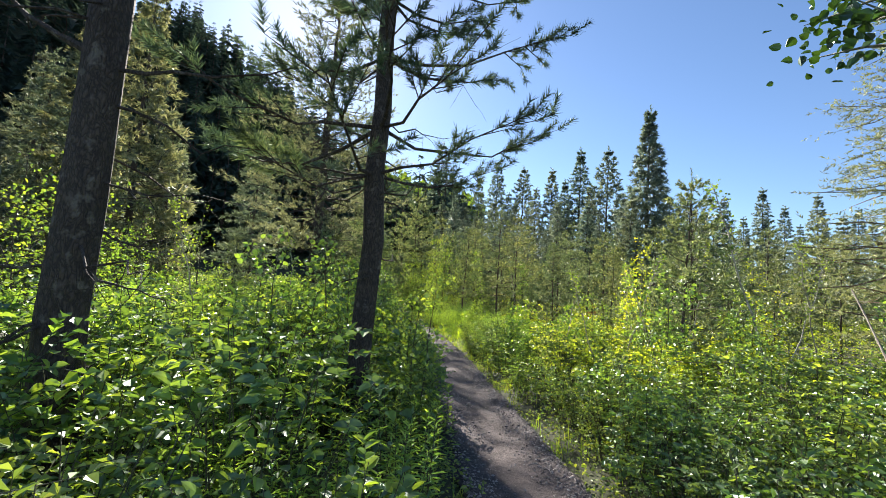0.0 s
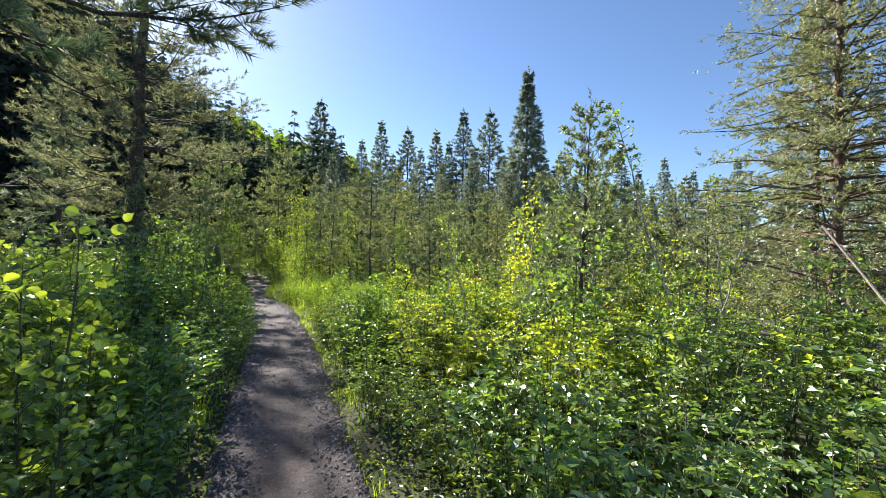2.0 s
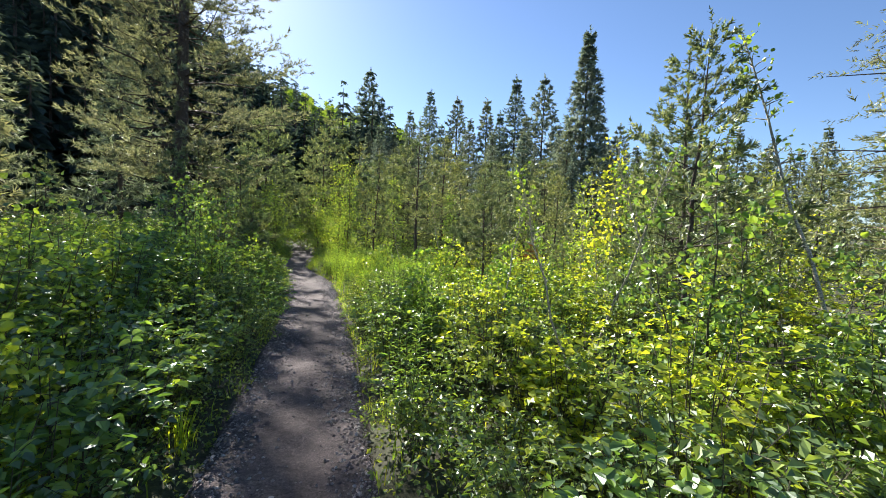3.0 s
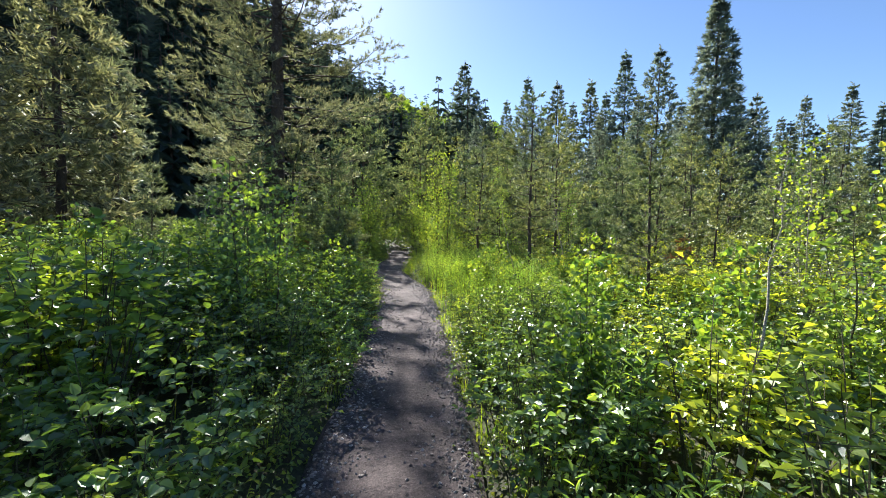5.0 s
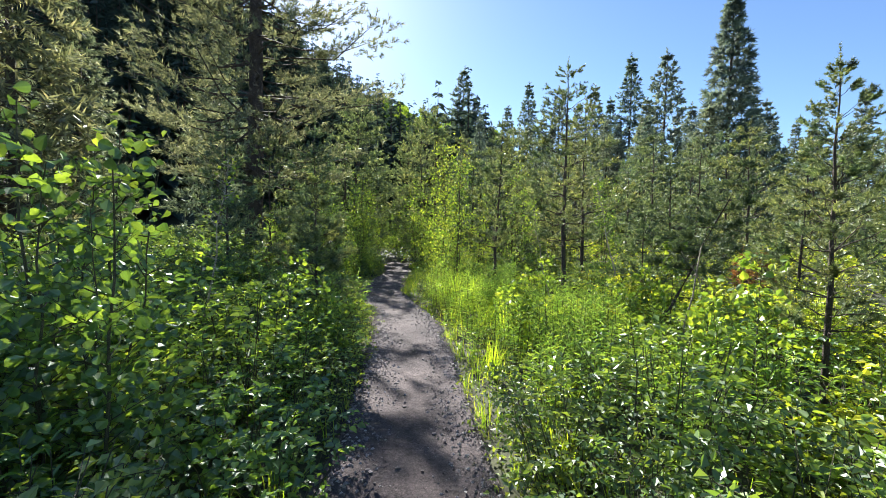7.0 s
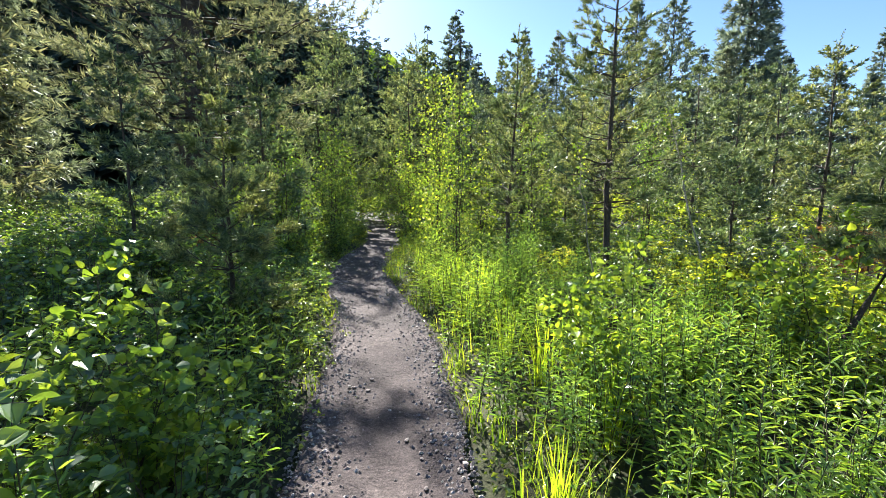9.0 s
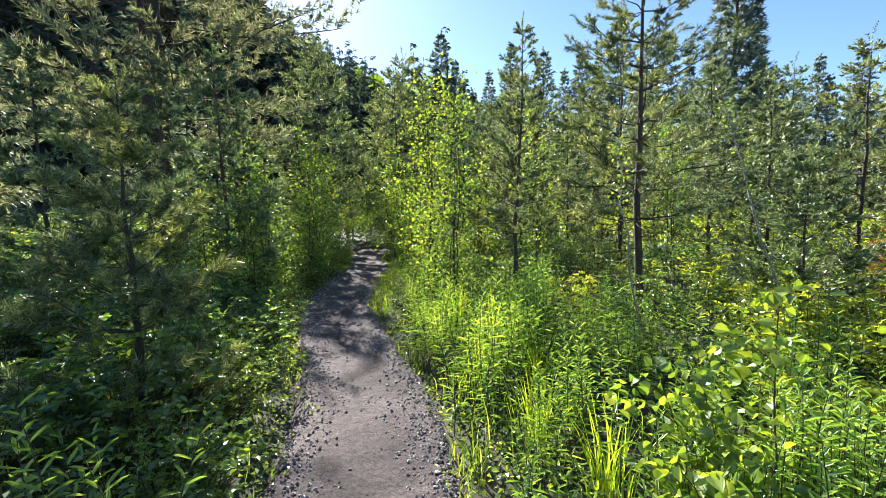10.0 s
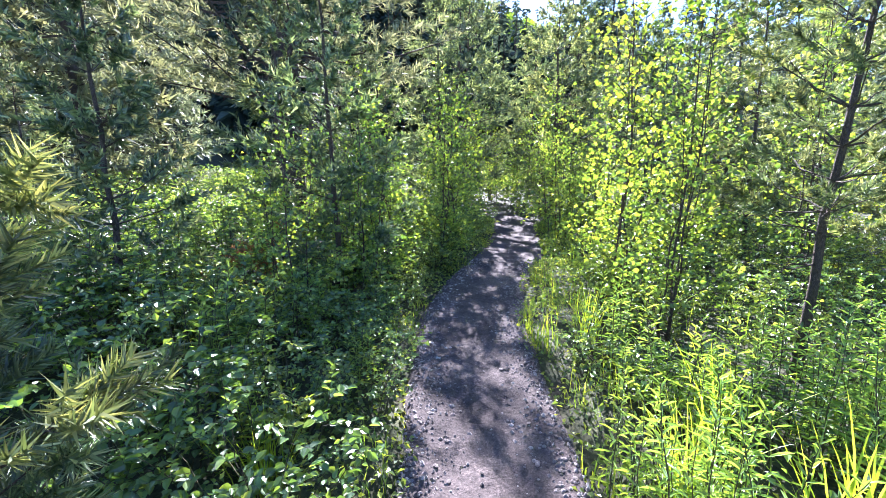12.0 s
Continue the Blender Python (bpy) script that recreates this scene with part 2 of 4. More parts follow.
def needles(geo, at, way, length, count, needle, width, spread=0.8):
    """Shoots set with needles all round, like a bottle brush."""
    m = len(at)
    way = unit(way)
    u = rng.random((m, count))
    base = at[:, None] + way[:, None] * (u * (np.ones(m) * length)[:, None])[..., None]
    radial = unit(np.cross(rng.normal(size=(m, count, 3)), way[:, None]))
    d = unit(way[:, None] * (1.1 - spread * 0.6 + 0.3 * u[..., None]) + radial * spread)
    side = unit(np.cross(d, rng.normal(size=d.shape))) * width / 2
    tip = base + d * (np.ones(m) * needle)[:, None, None] * (0.75 + 0.5 * rng.random((m, count, 1)))
    p = np.stack([base - side, base + side, tip], 2).reshape(-1, 3)
    geo.put(p, np.arange(len(p)).reshape(-1, 3))


def part(name, geo, material, parent, label="", smooth=False):
    ob = new(name, geo.mesh(name, material, smooth))
    ob.parent = parent
    return tagged(ob, label) if label else ob


def trail_x(y):
    """Where the middle of the trail runs."""
    return np.interp(y, (-12, -4, 0, 1.5, 3.3, 5, 7, 9, 10.2, 12.3, 14.4, 16, 17.3, 18.6, 21, 24, 25.5, 27, 29, 34, 42),
                     (-1.5, -0.3, 0.45, 0.72, 0.8, 0.63, 0.42, 0.2, 0.05, -0.27, -0.62, -1.2, -1.65, -1.86, -1.95, -2.5, -3.2, -4.6, -7.0, -11.0, -13.0))


def smooth_step(a, b, v):
    t = np.clip((v - a) / (b - a), 0, 1)
    return t * t * (3 - 2 * t)


def ground_z(x, y):
    """Height of the land: flat by the trail, a steep wooded hill ahead and to the west."""
    x, y = np.asarray(x, float), np.asarray(y, float)
    r = np.hypot(x, y - 8)
    az = np.degrees(np.arctan2(x, y - 8))
    crest = np.interp(az, (-180, -140, -95, -60, -30, -15, -8, 0, 12, 30, 60, 180), (0, 4, 62, 88, 84, 46, 35, 27, 17, 8, 2, 0))
    z = crest * smooth_step(45, 205, r) * (1 + 0.06 * np.sin(x * 0.11 + 1) * np.sin(y * 0.09))
    z = z + 0.03 * np.sin(x * 1.7 + 0.4) * np.sin(y * 1.3) + 0.02 * np.sin(x * 4.1) * np.sin(y * 3.7 + 1)
    off = np.abs(x - trail_x(y))
    bank = -0.1 * (1 - smooth_step(0.42, 0.8, off))
    return z + np.where((y < 41) & (y > -11), bank, 0)


# ---- ground and trail ----
def build_ground():
    s = np.linspace(-1, 1, 181)
    gx = np.sinh(s * 6.1) / np.sinh(6.1) * 900
    gy = 10 + np.sinh(s * 6.1) / np.sinh(6.1) * 900
    X, Y = np.meshgrid(gx, gy)
    Z = ground_z(X, Y)
    geo = Geo()
    i, j = np.meshgrid(np.arange(180), np.arange(180), indexing="ij")
    a = i * 181 + j
    geo.put(np.stack([X, Y, Z], -1).reshape(-1, 3), np.stack([a, a + 1, a + 182, a + 181], -1).reshape(-1, 4))
    ob = new("ground", geo.mesh("ground", forest_soil, True))
    return tagged(ob, "dark forest soil with moss and leaf litter", "ground", kind="structure")


def trail_z(x, y):
    """Height of the trodden surface: a shallow trough with low bumps."""
    u = np.clip((x - trail_x(y)) / 0.58, -1, 1)
    return 0.012 - 0.035 * (1 - u ** 2) - 0.085 * smooth_step(0.78, 1.0, np.abs(u)) + 0.014 * np.sin(x * 5.1 + y * 2.3) * np.sin(y * 3.4) + 0.006 * np.sin(x * 17 + 3) * np.sin(y * 15)


def build_trail():
    ys = np.arange(-11, 41, 0.07)
    us = np.linspace(-1, 1, 19)
    half = 0.40 + 0.045 * np.sin(ys * 1.9) + 0.03 * np.sin(ys * 4.3 + 2)
    X = trail_x(ys)[:, None] + us[None] * (half * 1.35)[:, None]
    Y = ys[:, None] + 0 * us[None]
    Z = trail_z(X, Y) + rng.normal(size=X.shape) * 0.002
    geo = Geo()
    i, j = np.meshgrid(np.arange(len(ys) - 1), np.arange(18), indexing="ij")
    a = i * 19 + j
    geo.put(np.stack([X, Y, Z], -1).reshape(-1, 3), np.stack([a, a + 1, a + 20, a + 19], -1).reshape(-1, 4))
    ob = new("trail", geo.mesh("trail", trail_soil, True))
    return tagged(ob, "narrow trodden dirt trail strewn with small stones", "trail", kind="structure")


ground = build_ground()
trail = build_trail()


# ---- plants ----
def bent(a, b, k=6, sag=0.0, wobble=0.0):
    """A line of k points from a to b that sags and wavers."""
    a, b = np.asarray(a, float), np.asarray(b, float)
    t = np.linspace(0, 1, k)[:, None]
    line = a + (b - a) * t
    line[:, 2] -= sag * np.sin(t[:, 0] * np.pi)
    line[1:-1] += rng.normal(size=(k - 2, 3)) * wobble
    return line


def make_shrub(name, label, category, leaf_mat, height, radius, stems, twigs, per_twig, size, narrow, flat=0.7, full=True):
    """A leafy shrub: stems that fan out of the ground, twigs, and blades along them."""
    root = tagged(new(name), label, category)
    wood, green = Geo(), Geo()
    at, way = [], []
    for _ in range(stems):
        a = rng.uniform(0, 2 * np.pi)
        out = radius * math.sqrt(rng.uniform(0.02, 1))
        foot = np.array([math.cos(a), math.sin(a), 0]) * out * 0.45
        top = np.array([math.cos(a) * out, math.sin(a) * out, height * (1.0 - 0.35 * (out / radius) ** 2) * rng.uniform(0.75, 1.05)])
        line = bent(foot - (0, 0, 0.08), top, 5, 0.0, 0.02)
        line[1:-1, :2] += (foot - top)[:2] * 0.12
        tube(wood, line, np.linspace(0.007, 0.002, 5), 3)
        for _ in range(twigs):
            u = 0.1 + 0.9 * rng.uniform() ** 0.6
            p = line[0] + (line[-1] - line[0]) * u
            q = min(int(u * 4), 3)
            p = line[q] + (line[q + 1] - line[q]) * (u * 4 - q)
            d = unit(rng.normal(size=3) * (1, 1, 0.35) + np.array([math.cos(a), math.sin(a), 0.35]) * 0.5)
            reach = rng.uniform(0.1, 0.26) * (0.6 + 0.5 * height)
            tube(wood, np.array([p, p + d * reach]), (0.0025, 0.001), 3)
            t = np.linspace(0.15, 1.0, per_twig)[:, None]
            at.append(p + d * reach * t)
            sidew = unit(np.cross(d, (0, 0, 1)))
            way.append(d * 0.6 + sidew * np.where(np.arange(per_twig) % 2, 1, -1)[:, None] * 0.9 + rng.normal(size=(per_twig, 3)) * 0.3)
    at, way = np.concatenate(at), np.concatenate(way)
    keep = at[:, 2] > 0.03
    at, way = at[keep], way[keep]
    s = size * rng.uniform(0.6, 1.25, len(at))
    leaves(green, at, way, s, s * narrow, 0.22, flat, full)
    tagged(part("stemwood", wood, stem_bark, root), kind="stuff")
    tagged(part("foliage", green, leaf_mat, root), kind="stuff")
    return root


def make_herb(name, label, height, spread, stems, leaf_len, leaf_wide, mat):
    """Tall herb: upright stems with long narrow blades set spirally."""
    root = tagged(new(name), label, "herb")
    wood, green = Geo(), Geo()
    for _ in range(stems):
        a, r = rng.uniform(0, 6.28), spread * math.sqrt(rng.random())
        foot = np.array([math.cos(a) * r, math.sin(a) * r, -0.05])
        h = height * rng.uniform(0.7, 1.1)
        line = bent(foot, foot + (rng.normal() * 0.08, rng.normal() * 0.08, h), 5, 0, 0.008)
        tube(wood, line, np.linspace(0.005, 0.0015, 5), 4)
        n = int(h * 34)
        u = np.linspace(0.22, 1.0, n)
        p = np.stack([np.interp(u, np.linspace(0, 1, 5), line[:, c]) for c in range(3)], 1)
        turn = np.arange(n) * 2.4 + a
        lift = 0.1 + 0.9 * u ** 3
        way = np.stack([np.cos(turn), np.sin(turn), lift], 1)
        s = leaf_len * (1.15 - 0.6 * u ** 2) * rng.uniform(0.8, 1.2, n)
        leaves(green, p, way, s, leaf_wide * rng.uniform(0.8, 1.2, n), 0.2, 0.85)
    tagged(part("stemwood", wood, stem_bark, root), kind="stuff")
    tagged(part("foliage", green, mat, root), kind="stuff")
    return root


def make_sapling(name, label, category, height, leaf, count, bark, mat, lean=(0, 0), crown=0.35, low=0.15, girth=0.012, stems=1, droop=0.0):
    """A young broadleaf tree: one or more slim trunks with thin limbs and round leaves."""
    root = tagged(new(name), label, category)
    green, limbs_geo = Geo(), Geo()
    at, way = [], []
    for s in range(stems):
        wood = Geo()
        foot = np.array([0.0, 0, -0.1]) + (rng.normal(size=3) * (0.12, 0.12, 0) if s else 0)
        h = height * (1 if s == 0 else rng.uniform(0.6, 0.95))
        top = foot + np.array([lean[0], lean[1], h]) + (rng.normal(size=3) * (0.25, 0.25, 0) if s else 0)
        line = bent(foot, top, 9, 0, 0.012 * height / 2)
        tube(wood, line, girth * np.linspace(1, 0.22, 9) * (1 if s == 0 else 0.75), 7, 0.06)
        part("trunk", wood, bark, root, smooth=True)
        for i in range(int(12 + 7 * h)):
            u = rng.uniform(low, 1.0)
            p = np.array([np.interp(u, np.linspace(0, 1, 9), line[:, c]) for c in range(3)])
            a = rng.uniform(0, 6.28)
            d = unit(np.array([math.cos(a), math.sin(a), rng.uniform(0.2, 0.9)]))
            reach = crown * (1.15 - 0.75 * u) * rng.uniform(0.5, 1.1)
            limb = bent(p, p + d * reach - (0, 0, droop * reach), 4, -0.03 * reach, 0.01)
            tube(limbs_geo, limb, girth * np.array([0.3, 0.22, 0.14, 0.07]), 4)
            n = max(3, int(count * reach / crown))
            t = rng.uniform(0.25, 1.05, n)
            q = np.stack([np.interp(t, np.linspace(0, 1, 4), limb[:, c]) for c in range(3)], 1)
            at.append(q + rng.normal(size=(n, 3)) * 0.045 * (0.6 + crown))
            way.append(d + rng.normal(size=(n, 3)) * 0.9 - (0, 0, 0.25))
    at, way = np.concatenate(at), np.concatenate(way)
    s = leaf * rng.uniform(0.65, 1.2, len(at))
    leaves(green, at, way, s, s * 0.92, 0.15, 0.45)
    tagged(part("branchwood", limbs_geo, bark, root), kind="stuff")
    tagged(part("foliage", green, mat, root), kind="stuff")
    return root


def make_pine(name, label, height, girth, crown, low, whorls, per_whorl, shoots, count, needle, width, mat, bark,
              rise=0.35, lean=(0, 0), dead=0, sides=9, taper=0.12, shoot_len=0.16, forks=3, power=1.0, bare=0.35, split=False, droop=0.1, category="tree"):
    """A conifer: tapered trunk, whorls of limbs that shorten to the top, side twigs and brushes of needles. split: each limb is a part."""
    root = tagged(new(name), label, category)
    wood = Geo()
    k = max(10, int(height * 1.6))
    line = bent((0, 0, -0.15), (lean[0], lean[1], height), k, 0, 0.006 * height ** 0.5)
    u = np.linspace(0, 1, k)
    tube(wood, line, girth / 2 * (taper * 0.4 + (1 - taper * 0.4) * (1 - u) ** 0.85 + 0.25 * np.exp(-u * height / 0.25)), sides, 0.035)
    part("trunk", wood, bark, root, smooth=True)
    on = lambda v: np.array([np.interp(v, u, line[:, c]) for c in range(3)])
    limb_geo, green = Geo(), Geo()

    def close():
        """Ends one limb as a part with its spray of needles."""
        nonlocal limb_geo, green
        limb_part = part("limb", limb_geo, bark, root)
        if green.count:
            tagged(part("needle_spray", green, mat, limb_part), kind="stuff")
        limb_geo, green = Geo(), Geo()

    for w in range(whorls):
        f = max(0, (w + rng.uniform(-0.3, 0.3)) / whorls)
        v = low + (1 - low) * min(f, 0.985)
        turn = rng.uniform(0, 6.28)
        for b in range(per_whorl):
            a = turn + b * 6.28 / per_whorl + rng.normal() * 0.25
            reach = crown * max(0.085, (1 - f) ** power * (0.55 + 0.45 * min(1, f * 4 + 0.3))) * rng.uniform(0.6, 1.15)
            d = np.array([math.cos(a), math.sin(a), 0])
            base = on(v)
            end = base + d * reach + (0, 0, reach * (rise * (0.4 + 0.9 * f) + rng.normal() * 0.12))
            limb = bent(base, end, 5 if split else 4, reach * droop, reach * 0.035)
            m = len(limb)
            thick = max(0.003, min(girth * 0.16, 0.012 * reach + 0.002))
            tube(limb_geo, limb, thick * np.linspace(1, 0.2, m), 5 if split else 3)
            P, D = [], []
            for s in range(shoots):
                t = rng.uniform(bare, 1.0) if s else 1.0
                p = np.array([np.interp(t, np.linspace(0, 1, m), limb[:, c]) for c in range(3)])
                sw = unit(np.cross(d, (0, 0, 1))) * rng.choice((-1, 1))
                fork = unit(d * 0.8 + sw * rng.uniform(0.2, 1.0) * (s > 0) + np.array([0, 0, rng.uniform(-0.05, 0.55) * (1 if rise > 0.1 else 0.2)]))
                length = reach * rng.uniform(0.12, 0.34) * (s > 0)
                if split and length > 0.05:
                    tube(limb_geo, bent(p, p + fork * length, 3), np.array([0.35, 0.25, 0.12]) * thick, 3)
                for g in range(forks if length > 0.05 else 1):
                    P.append(p + fork * length * (1 - 0.33 * g))
                    D.append(fork + rng.normal(size=3) * 0.35 + (0, 0, 0.35 if rise > 0.1 else 0.0))
            small = 0.5 + 0.5 * min(1, (1 - f) * 1.6)
            needles(green, np.array(P), np.array(D), shoot_len * small, count, needle * small, width * (0.6 + 0.4 * small))
            if split:
                close()
    top = on(1.0)
    needles(green, top - np.array([[0, 0, 0.1 * g * shoot_len / 0.16] for g in range(5)]), np.array([0, 0, 1.0]) + rng.normal(size=(5, 3)) * 0.2, shoot_len, count, needle * 0.55, width * 0.7)
    if split:
        part("leader", green, mat, root)
        green = Geo()
    for _ in range(dead):
        v = rng.uniform(0.06, low + 0.12)
        a = rng.uniform(0, 6.28)
        d = np.array([math.cos(a), math.sin(a), rng.uniform(-0.25, 0.25)])
        reach = rng.uniform(0.25, 0.6) * crown
        limb = bent(on(v), on(v) + d * reach, 6, reach * 0.08, reach * 0.04)
        tube(limb_geo, limb, np.linspace(0.009, 0.0015, 6) * (0.6 + girth * 2.5), 4)
        for _ in range(5):
            q = limb[rng.integers(1, 6)]
            tube(limb_geo, bent(q, q + unit(d + rng.normal(size=3) * 0.7) * reach * 0.35, 4, 0, 0.012), (0.003, 0.0022, 0.0016, 0.001), 3)
        if split:
            close()
    if not split:
        tagged(part("branchwood", limb_geo, bark, root), kind="stuff")
        tagged(part("crown", green, mat, root), kind="stuff")
    return root


def put(thing, x, y, turn=0.0, size=1.0, first=False, tilt=(0, 0), sink=0.0):
    """Stands a copy of a thing on the ground (or the thing itself)."""
    z = float(ground_z(x, y)) - sink
    m = pose(x, y, z, tilt[0], tilt[1], turn)
    if first:
        thing.matrix_basis = m @ Matrix.Diagonal((size, size, size, 1))
        return thing
    keep = thing.scale.copy()
    thing.scale = (size, size, size)
    made = copy_thing(thing, m)
    thing.scale = keep
    return made


def scatter(models, places, sizes=(0.85, 1.15), group=""):
    """Stands copies of the models at the places; each model itself takes one of the first places."""
    for i, (x, y) in enumerate(places):
        model = models[i % len(models)]
        if group:
            tagged(model, group=group)
        put(model, x, y, rng.uniform(0, 360), rng.uniform(*sizes), i < len(models))


# ---- the two tall pines by the start of the trail ----
tall = make_pine("pine_tree", "tall pine with rough grey-brown bark and dead lower twigs", 13.0, 0.29, 2.2, 0.42, 14, 5, 5, 24, 0.075, 0.006, pine_needle, pine_bark, 0.25, (0.12, 0.1), 24, 16, forks=2, split=True)
for start, end, thick in (((0.0, -0.05, 2.85), (-0.85, 0.1, 3.35), 0.03), ((0.1, 0.0, 2.78), (1.15, 0.35, 3.05), 0.014), ((0.1, 0.0, 1.5), (0.75, -0.2, 1.35), 0.01), ((0.1, 0, 2.05), (0.6, 0.3, 2.05), 0.009)):
    bough = Geo()
    spine = bent(start, end, 7, 0.05, 0.02)
    tube(bough, spine, thick * np.linspace(1, 0.3, 7), 6, 0.08)
    for q in spine[2:]:
        tube(bough, bent(q, q + rng.normal(size=3) * (0.2, 0.2, 0.12), 4, 0.02, 0.01), (0.004, 0.003, 0.002, 0.001), 3)
    part("limb", bough, pine_bark, tall)
put(tall, -2.32, 2.65, 0, 1, True)
tall = make_pine("pine_tree", "slimmer tall pine whose lower limbs carry needle tufts", 11.5, 0.235, 2.05, 0.235, 16, 6, 7, 75, 0.08, 0.008, pine_needle, pine_bark, 0.42, (-0.1, 0.1), 16, 14, forks=3, split=True, bare=0.45, shoot_len=0.2)
put(tall, -0.75, 4.25, 130, 1, True)

# ---- big pine left of the trail and the olive conifers near it ----
big = make_pine("pine_tree", "big pine with reddish trunk and wide sparse crown", 16.5, 0.56, 3.8, 0.17, 32, 6, 10, 20, 0.14, 0.026, olive_needle, pine_bark, 0.12, (0.2, 0), 12, 12, shoot_len=0.22, power=0.42, forks=3)
put(big, -6.3, 20.6, 0, 1, True)
fir = make_pine("fir_tree", "olive green conifer with dense boughs", 10.0, 0.26, 2.2, 0.04, 30, 6, 6, 8, 0.24, 0.055, olive_needle, young_bark, 0.02, (0, 0), 0, 8, shoot_len=0.25, power=0.85, forks=2, bare=0.2)
scatter([fir], [(-20.5, 21.0), (-23.0, 17.5), (-21.5, 26.5), (-24.0, 24.0), (-18.0, 27.0), (-22.0, 15.5), (-24.5, 19.5), (-20.5, 10.5), (-23.0, 6.0), (-15.0, 33.0)], (1.1, 1.4), "conifers below the hill")

# ---- tall larch-like conifer on the right ----
larch = make_pine("larch_tree", "tall conifer with sparse yellow-green needles and flaking trunk", 11.0, 0.2, 2.7, 0.05, 44, 7, 12, 10, 0.08, 0.019, larch_needle, larch_bark, 0.02, (0.15, 0), 16, 10, shoot_len=0.2, power=0.7, forks=3, bare=0.08, droop=-0.04)
put(larch, 9.6, 8.0, 0, 1, True)
put(fir, -18.0, 24.0, 60, 1.75)
put(fir, -16.6, 18.6, 200, 1.25)
put(fir, 13.2, 10.8, 140, 0.9)
put(fir, 15.5, 8.5, 200, 1.0)

# ---- young pines ----
shoot_text = "young pine with upright fresh shoots and dark slim trunk"
wide_text = "young pine with wide ragged crown above a bare trunk"
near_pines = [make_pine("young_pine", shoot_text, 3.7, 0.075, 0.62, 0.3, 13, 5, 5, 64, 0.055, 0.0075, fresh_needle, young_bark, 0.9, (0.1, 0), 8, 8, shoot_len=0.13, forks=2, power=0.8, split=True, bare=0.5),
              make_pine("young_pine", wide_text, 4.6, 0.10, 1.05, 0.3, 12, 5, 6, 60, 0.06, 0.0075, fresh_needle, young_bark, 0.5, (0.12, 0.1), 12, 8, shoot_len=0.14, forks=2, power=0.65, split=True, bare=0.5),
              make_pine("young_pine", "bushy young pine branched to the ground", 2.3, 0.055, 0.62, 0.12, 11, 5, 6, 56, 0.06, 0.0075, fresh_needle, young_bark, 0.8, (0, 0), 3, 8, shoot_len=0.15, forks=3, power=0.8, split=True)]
for model, x, y, turn, size in zip(near_pines, (0.8, 2.05, -1.85), (17.1, 16.2, 13.85), (0, 50, 20), (1.0, 1.0, 0.95)):
    put(model, x, y, turn, size, True)
put(near_pines[1], 5.4, 9.25, 70, 0.92)
put(near_pines[0], 2.9, 11.2, 200, 0.72)
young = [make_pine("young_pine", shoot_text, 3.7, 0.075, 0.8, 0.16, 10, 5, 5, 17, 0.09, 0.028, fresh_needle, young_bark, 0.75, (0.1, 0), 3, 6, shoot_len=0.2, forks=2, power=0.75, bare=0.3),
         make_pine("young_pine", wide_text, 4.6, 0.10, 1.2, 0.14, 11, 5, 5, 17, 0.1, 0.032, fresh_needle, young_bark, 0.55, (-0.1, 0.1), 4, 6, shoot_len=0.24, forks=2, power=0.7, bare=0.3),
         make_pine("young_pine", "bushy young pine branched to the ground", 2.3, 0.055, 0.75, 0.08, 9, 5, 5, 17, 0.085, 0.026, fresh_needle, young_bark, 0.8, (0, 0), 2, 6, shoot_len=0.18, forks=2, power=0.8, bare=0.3)]
